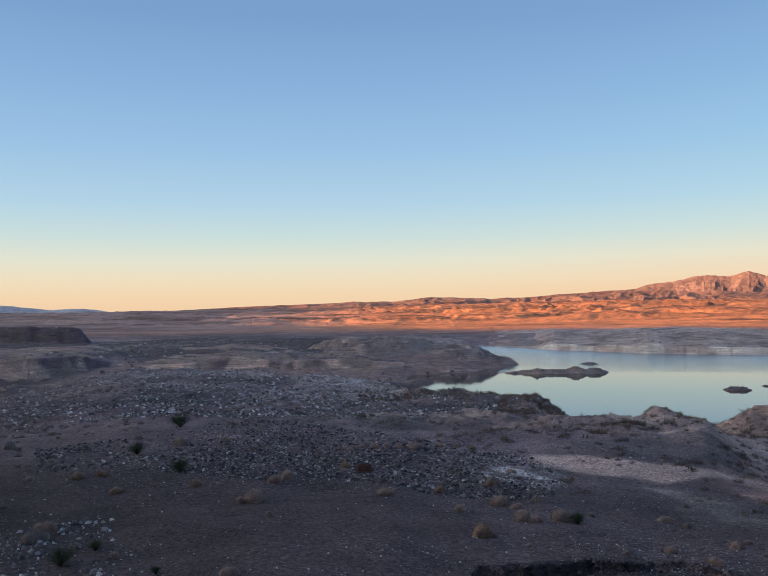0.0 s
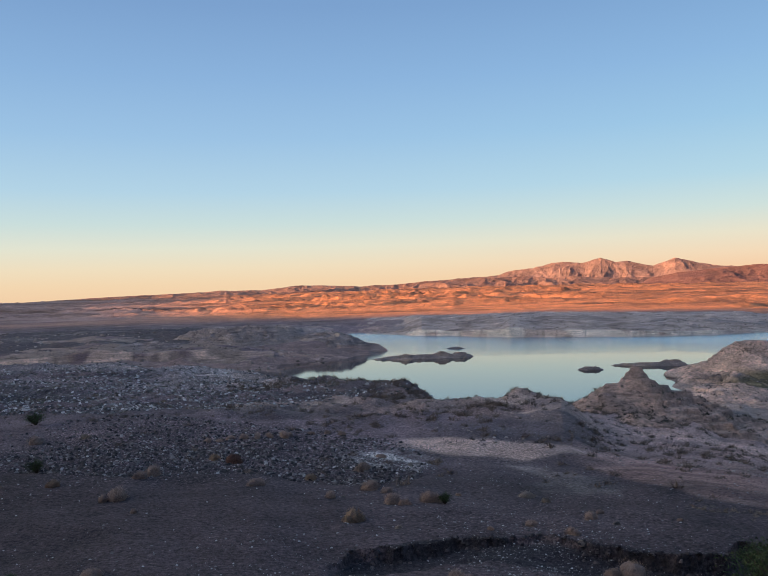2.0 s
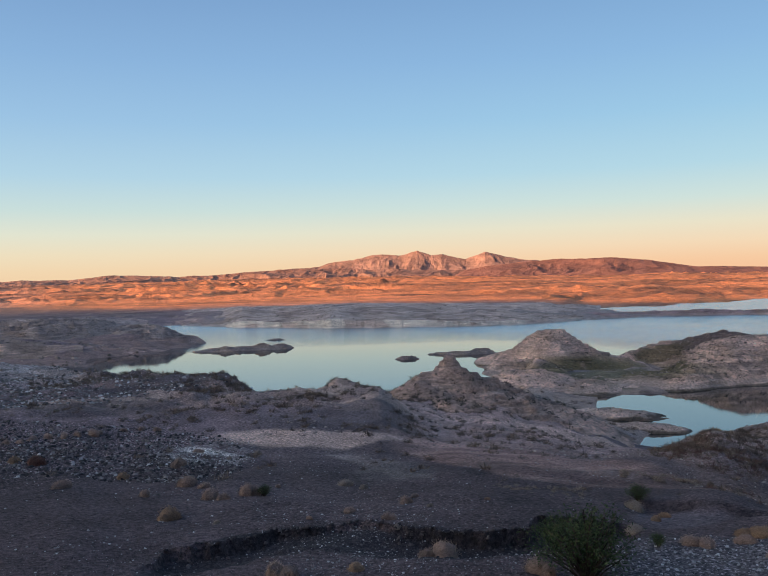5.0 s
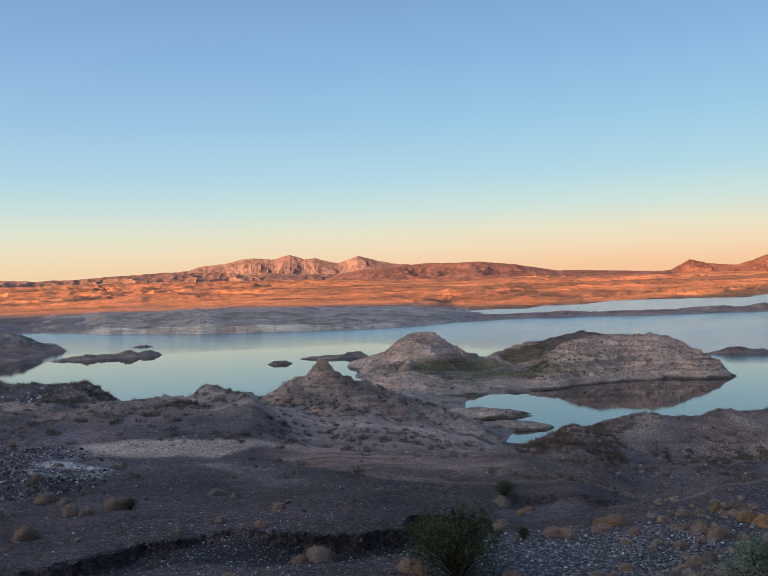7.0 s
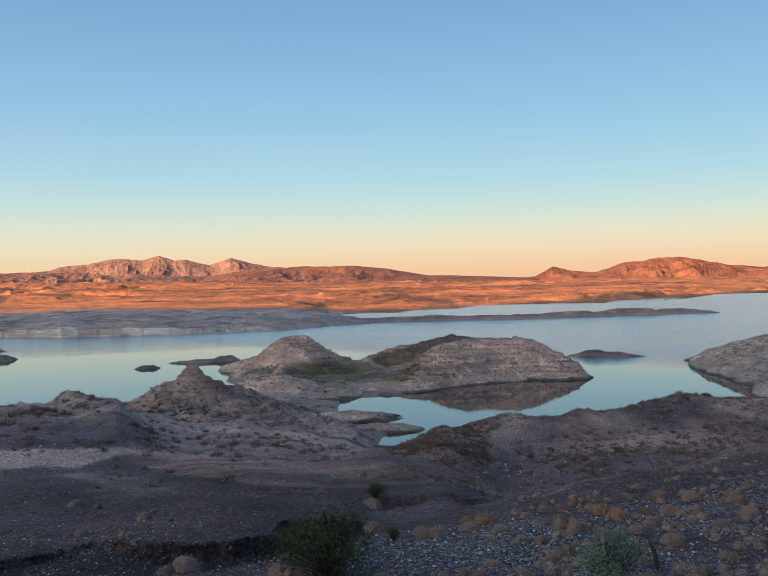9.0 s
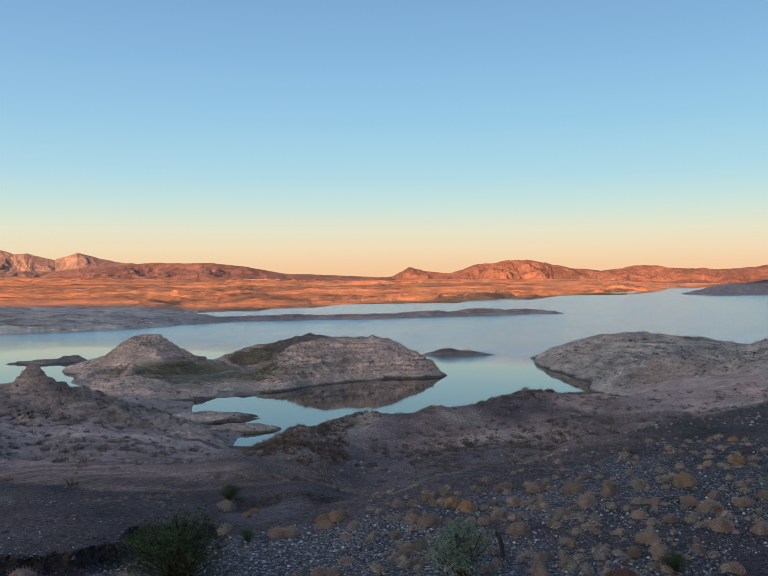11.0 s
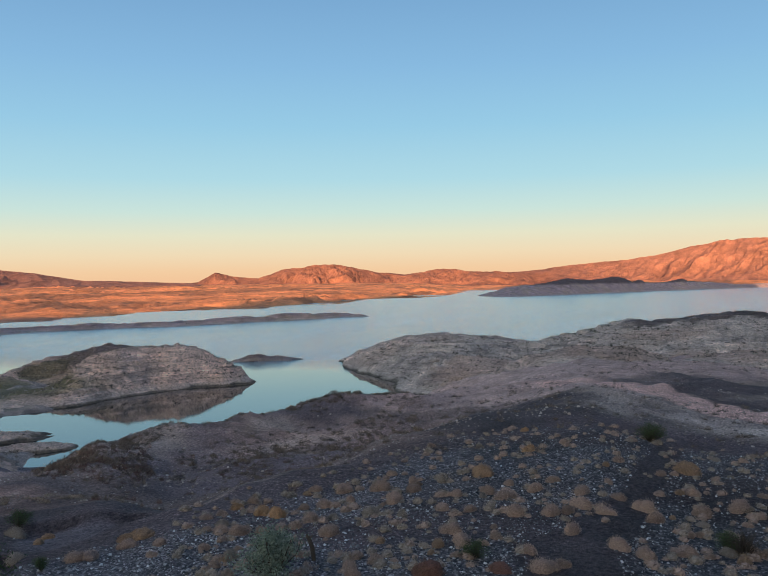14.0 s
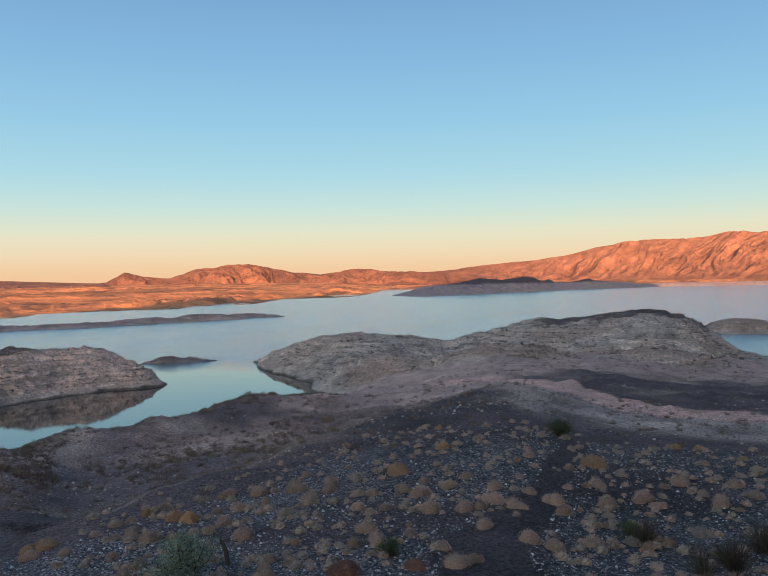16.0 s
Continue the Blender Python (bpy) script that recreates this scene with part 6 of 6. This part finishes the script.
for k, (words, n, s0, s1, low) in enumerate((("tan and grey rock headland with scattered dark shrubs", 5000, 0.18, 0.75, 0.4), ("bare tan rock island with a steep end in the lake", 2600, 0.16, 0.6, 0.3),
                                             ("rounded tan rock hump beside the cove", 2400, 0.16, 0.6, 0.3), ("small tan rocky knob above the near shore", 3000, 0.06, 0.3, 7.5),
                                             ("low brown rocky peninsula reaching into the lake", 3000, 0.25, 0.9, 0.5))):
    P = on_hill(words, n, 81 + k, 0, 1, low)
    rubble("rubble", P[:, 0], P[:, 1], P[:, 2], s0 * (s1 / s0) ** (P[:, 3] ** 2), "broken pale and grey rocks strewn over the " + words.split()[1 if words[0] == "b" else 2] + " hill", 120 + k, mat_tan_stone)

crest_a = lambda a: np.interp(a, [4, 8, 10, 16, 19, 22, 24.5], [66, 63, 61, 49.5, 53, 50, 66])
crest_b = lambda a: np.interp(a, [43, 45, 50, 55, 59.5, 66], [42, 45, 50, 54, 58, 60])
scrub("scrub", np.concatenate([on_ground(420, 31, 5, 24, crest_a, 0.15, 0.5, 2.5), on_ground(420, 32, 43, 67, crest_b, 0.12, 0.5, 0.9), on_ground(260, 33, 58, 68, crest_b, 0.25, 0.7, 1.5)]),
      PLANTS["scrub"], "dry brown tufts along the shore crest", 1)
scrub("scrub", np.concatenate([on_ground(700, 34, -26, 40, lambda a: a * 0 + 52, 0.2, 0.7, 9), on_ground(500, 35, 42, 98, lambda a: a * 0 + 46, 0.2, 0.7, 9)]), PLANTS["scrub"], "dull grey-brown scrub on the slopes", 2)
scrub("scrub", np.concatenate([on_ground(1100, 38, 21, 34, lambda a: a * 0 + 62, 0.3, 0.9, 12, True), on_ground(900, 39, 27, 40, lambda a: a * 0 + 112, 0.5, 1.4, 26, True)]), PLANTS["scrub"], "dull scrub round the knob and the cove", 5, 44)
scrub("scrub", np.concatenate([on_ground(150, 36, 41, 48.5, lambda a: a * 0 + 41, 0.25, 0.7, 2.2), on_ground(140, 37, 43, 60, lambda a: a * 0 + 39, 0.15, 0.45, 5)]), PLANTS["russet"], "reddish brown scrub above the cove", 3)
scrub("dry_grass", np.concatenate([on_ground(110, 61, 30, 36.5, lambda a: 25.5 + 0 * a, 0.1, 0.3, 0.9, True), on_ground(110, 62, 23, 31, lambda a: 24.4 + 0 * a, 0.1, 0.3, 0.9, True), on_ground(40, 64, 39, 44, lambda a: 29.5 + 0 * a, 0.2, 0.5, 0.6)]), PLANTS["grey"], "pale dry grass on the sandy flat", 7)
scrub("scrub", np.concatenate([on_ground(2600, 65, -2, 26, lambda a: 55 + 0 * a, 0.3, 0.9, 9, True), on_ground(240, 73, 41, 48.5, lambda a: a * 0 + 41, 0.3, 0.85, 2.4), on_ground(1500, 66, 43, 68, lambda a: 45 + 0 * a, 0.2, 0.8, 7, True)]), PLANTS["scrub"], "dull brown scrub in patches on the shore slope", 8, 40)
bank_rng = np.random.default_rng(67)
dots = np.concatenate([FAR_BANK[bank_rng.choice(len(FAR_BANK), 620, False)], LEFT_BANK[bank_rng.choice(len(LEFT_BANK), 420, False)]])
scrub("scrub", np.concatenate([dots, bank_rng.uniform(0.6, 1.7, (1040, 1))], 1), PLANTS["dark"], "dark bushes dotted over the lake banks", 9, 24)
scrub("scrub", np.concatenate([on_ground(260, 71, 66, 82, lambda a: 74 + 0 * a, 0.25, 0.8, 16), on_ground(160, 72, 82, 98, lambda a: 104 + 0 * a, 0.3, 0.9, 10)]), PLANTS["scrub"], "dull bushes on the pink slope before the headland", 10, 44)
scrub("scrub", np.concatenate([on_hill("tan and grey rock headland with scattered dark shrubs", 3600, 41, 0.45, 1.4), on_hill("bare tan rock island with a steep end in the lake", 1300, 42, 0.35, 1.1),
                               on_hill("rounded tan rock hump beside the cove", 1200, 43, 0.35, 1.1), on_hill("small tan rocky knob above the near shore", 5200, 44, 0.3, 0.9, 7.6),
                               on_hill("low brown rocky peninsula reaching into the lake", 300, 45, 0.5, 1.4), on_hill("long low grey sandbar across the lake", 160, 46, 0.8, 2.2)]),
      PLANTS["dark"], "sparse dark shrubs on the rocky hills", 4, 26)
scrub("scrub", on_ground(900, 74, -26, 6, lambda a: a * 0 + 330, 0.8, 2.2, 75, True), PLANTS["dark"], "dark bushes dotted over the eroded terraces", 11, 20)
scrub("scrub", on_ground(3000, 40, -27, 8, lambda a: a * 0 + 72, 0.15, 0.5, 13), PLANTS["dull"], "low grey-olive scrub on the gravel plain", 6, 24)


# ---- boulders that are part of the rocky hills ----
def boulder_mesh(rng):
    bm = bmesh.new()
    bmesh.ops.create_icosphere(bm, subdivisions=1, radius=0.5)
    s = Vector((rng.uniform(0.8, 1.3), rng.uniform(0.7, 1.0), rng.uniform(0.5, 0.8)))
    for v in bm.verts:
        k = 1 + 0.30 * noise.noise(v.co * 2.3 + Vector((rng.uniform(0, 0.01), 7.0 * s.x, 3.0 * s.y)))
        v.co = Vector((max(-0.42, min(0.42, v.co.x * k)) * s.x, max(-0.42, min(0.42, v.co.y * k)) * s.y, max(-0.4, min(0.36, v.co.z * k)) * s.z))
    me = bpy.data.meshes.new("boulder")
    bm.to_mesh(me)
    bm.free()
    me.materials.append(mat_boulder)
    return me


def boulder_material():
    m, n, l, b = material("boulder_rock", 0.95)
    o = n.new("ShaderNodeObjectInfo")
    c = mix(n, l, o.outputs["Random"], (0.15, 0.118, 0.10), (0.36, 0.29, 0.245))
    fine = tex_noise(n, l, 3.0, 6, 0.75, position(n))
    c = mix(n, l, 1.0, c, ramp(n, l, fine, [(0.3, (0.55, 0.54, 0.53)), (0.7, (1.35, 1.33, 1.3))]), 'MULTIPLY')
    l.new(c, b.inputs["Base Color"])
    bump(n, l, b, fine, 0.8, 0.15)
    return m


mat_boulder = boulder_material()
BOULDERS = [boulder_mesh(shape_rng) for _ in range(6)]
for label, n, s0, s1, seed in (("tan and grey rock headland with scattered dark shrubs", 90, 0.35, 1.1, 61), ("bare tan rock island with a steep end in the lake", 60, 0.3, 0.9, 62),
                               ("rounded tan rock hump beside the cove", 60, 0.3, 0.9, 63), ("small tan rocky knob above the near shore", 70, 0.15, 0.6, 64)):
    parent = [o for o in scene.objects if o.get("label") == label][0]
    for x, y, z, s in on_hill(label, n, seed, s0, s1, 1.0):
        o = new("boulder", BOULDERS[put_rng.integers(6)])
        o.parent = parent
        o.matrix_basis = Matrix.Translation((x, y, z - s * 0.02)) @ Matrix.Rotation(put_rng.uniform(0, 6.28), 4, 'Z') @ Matrix.Diagonal((s, s, s, 1))
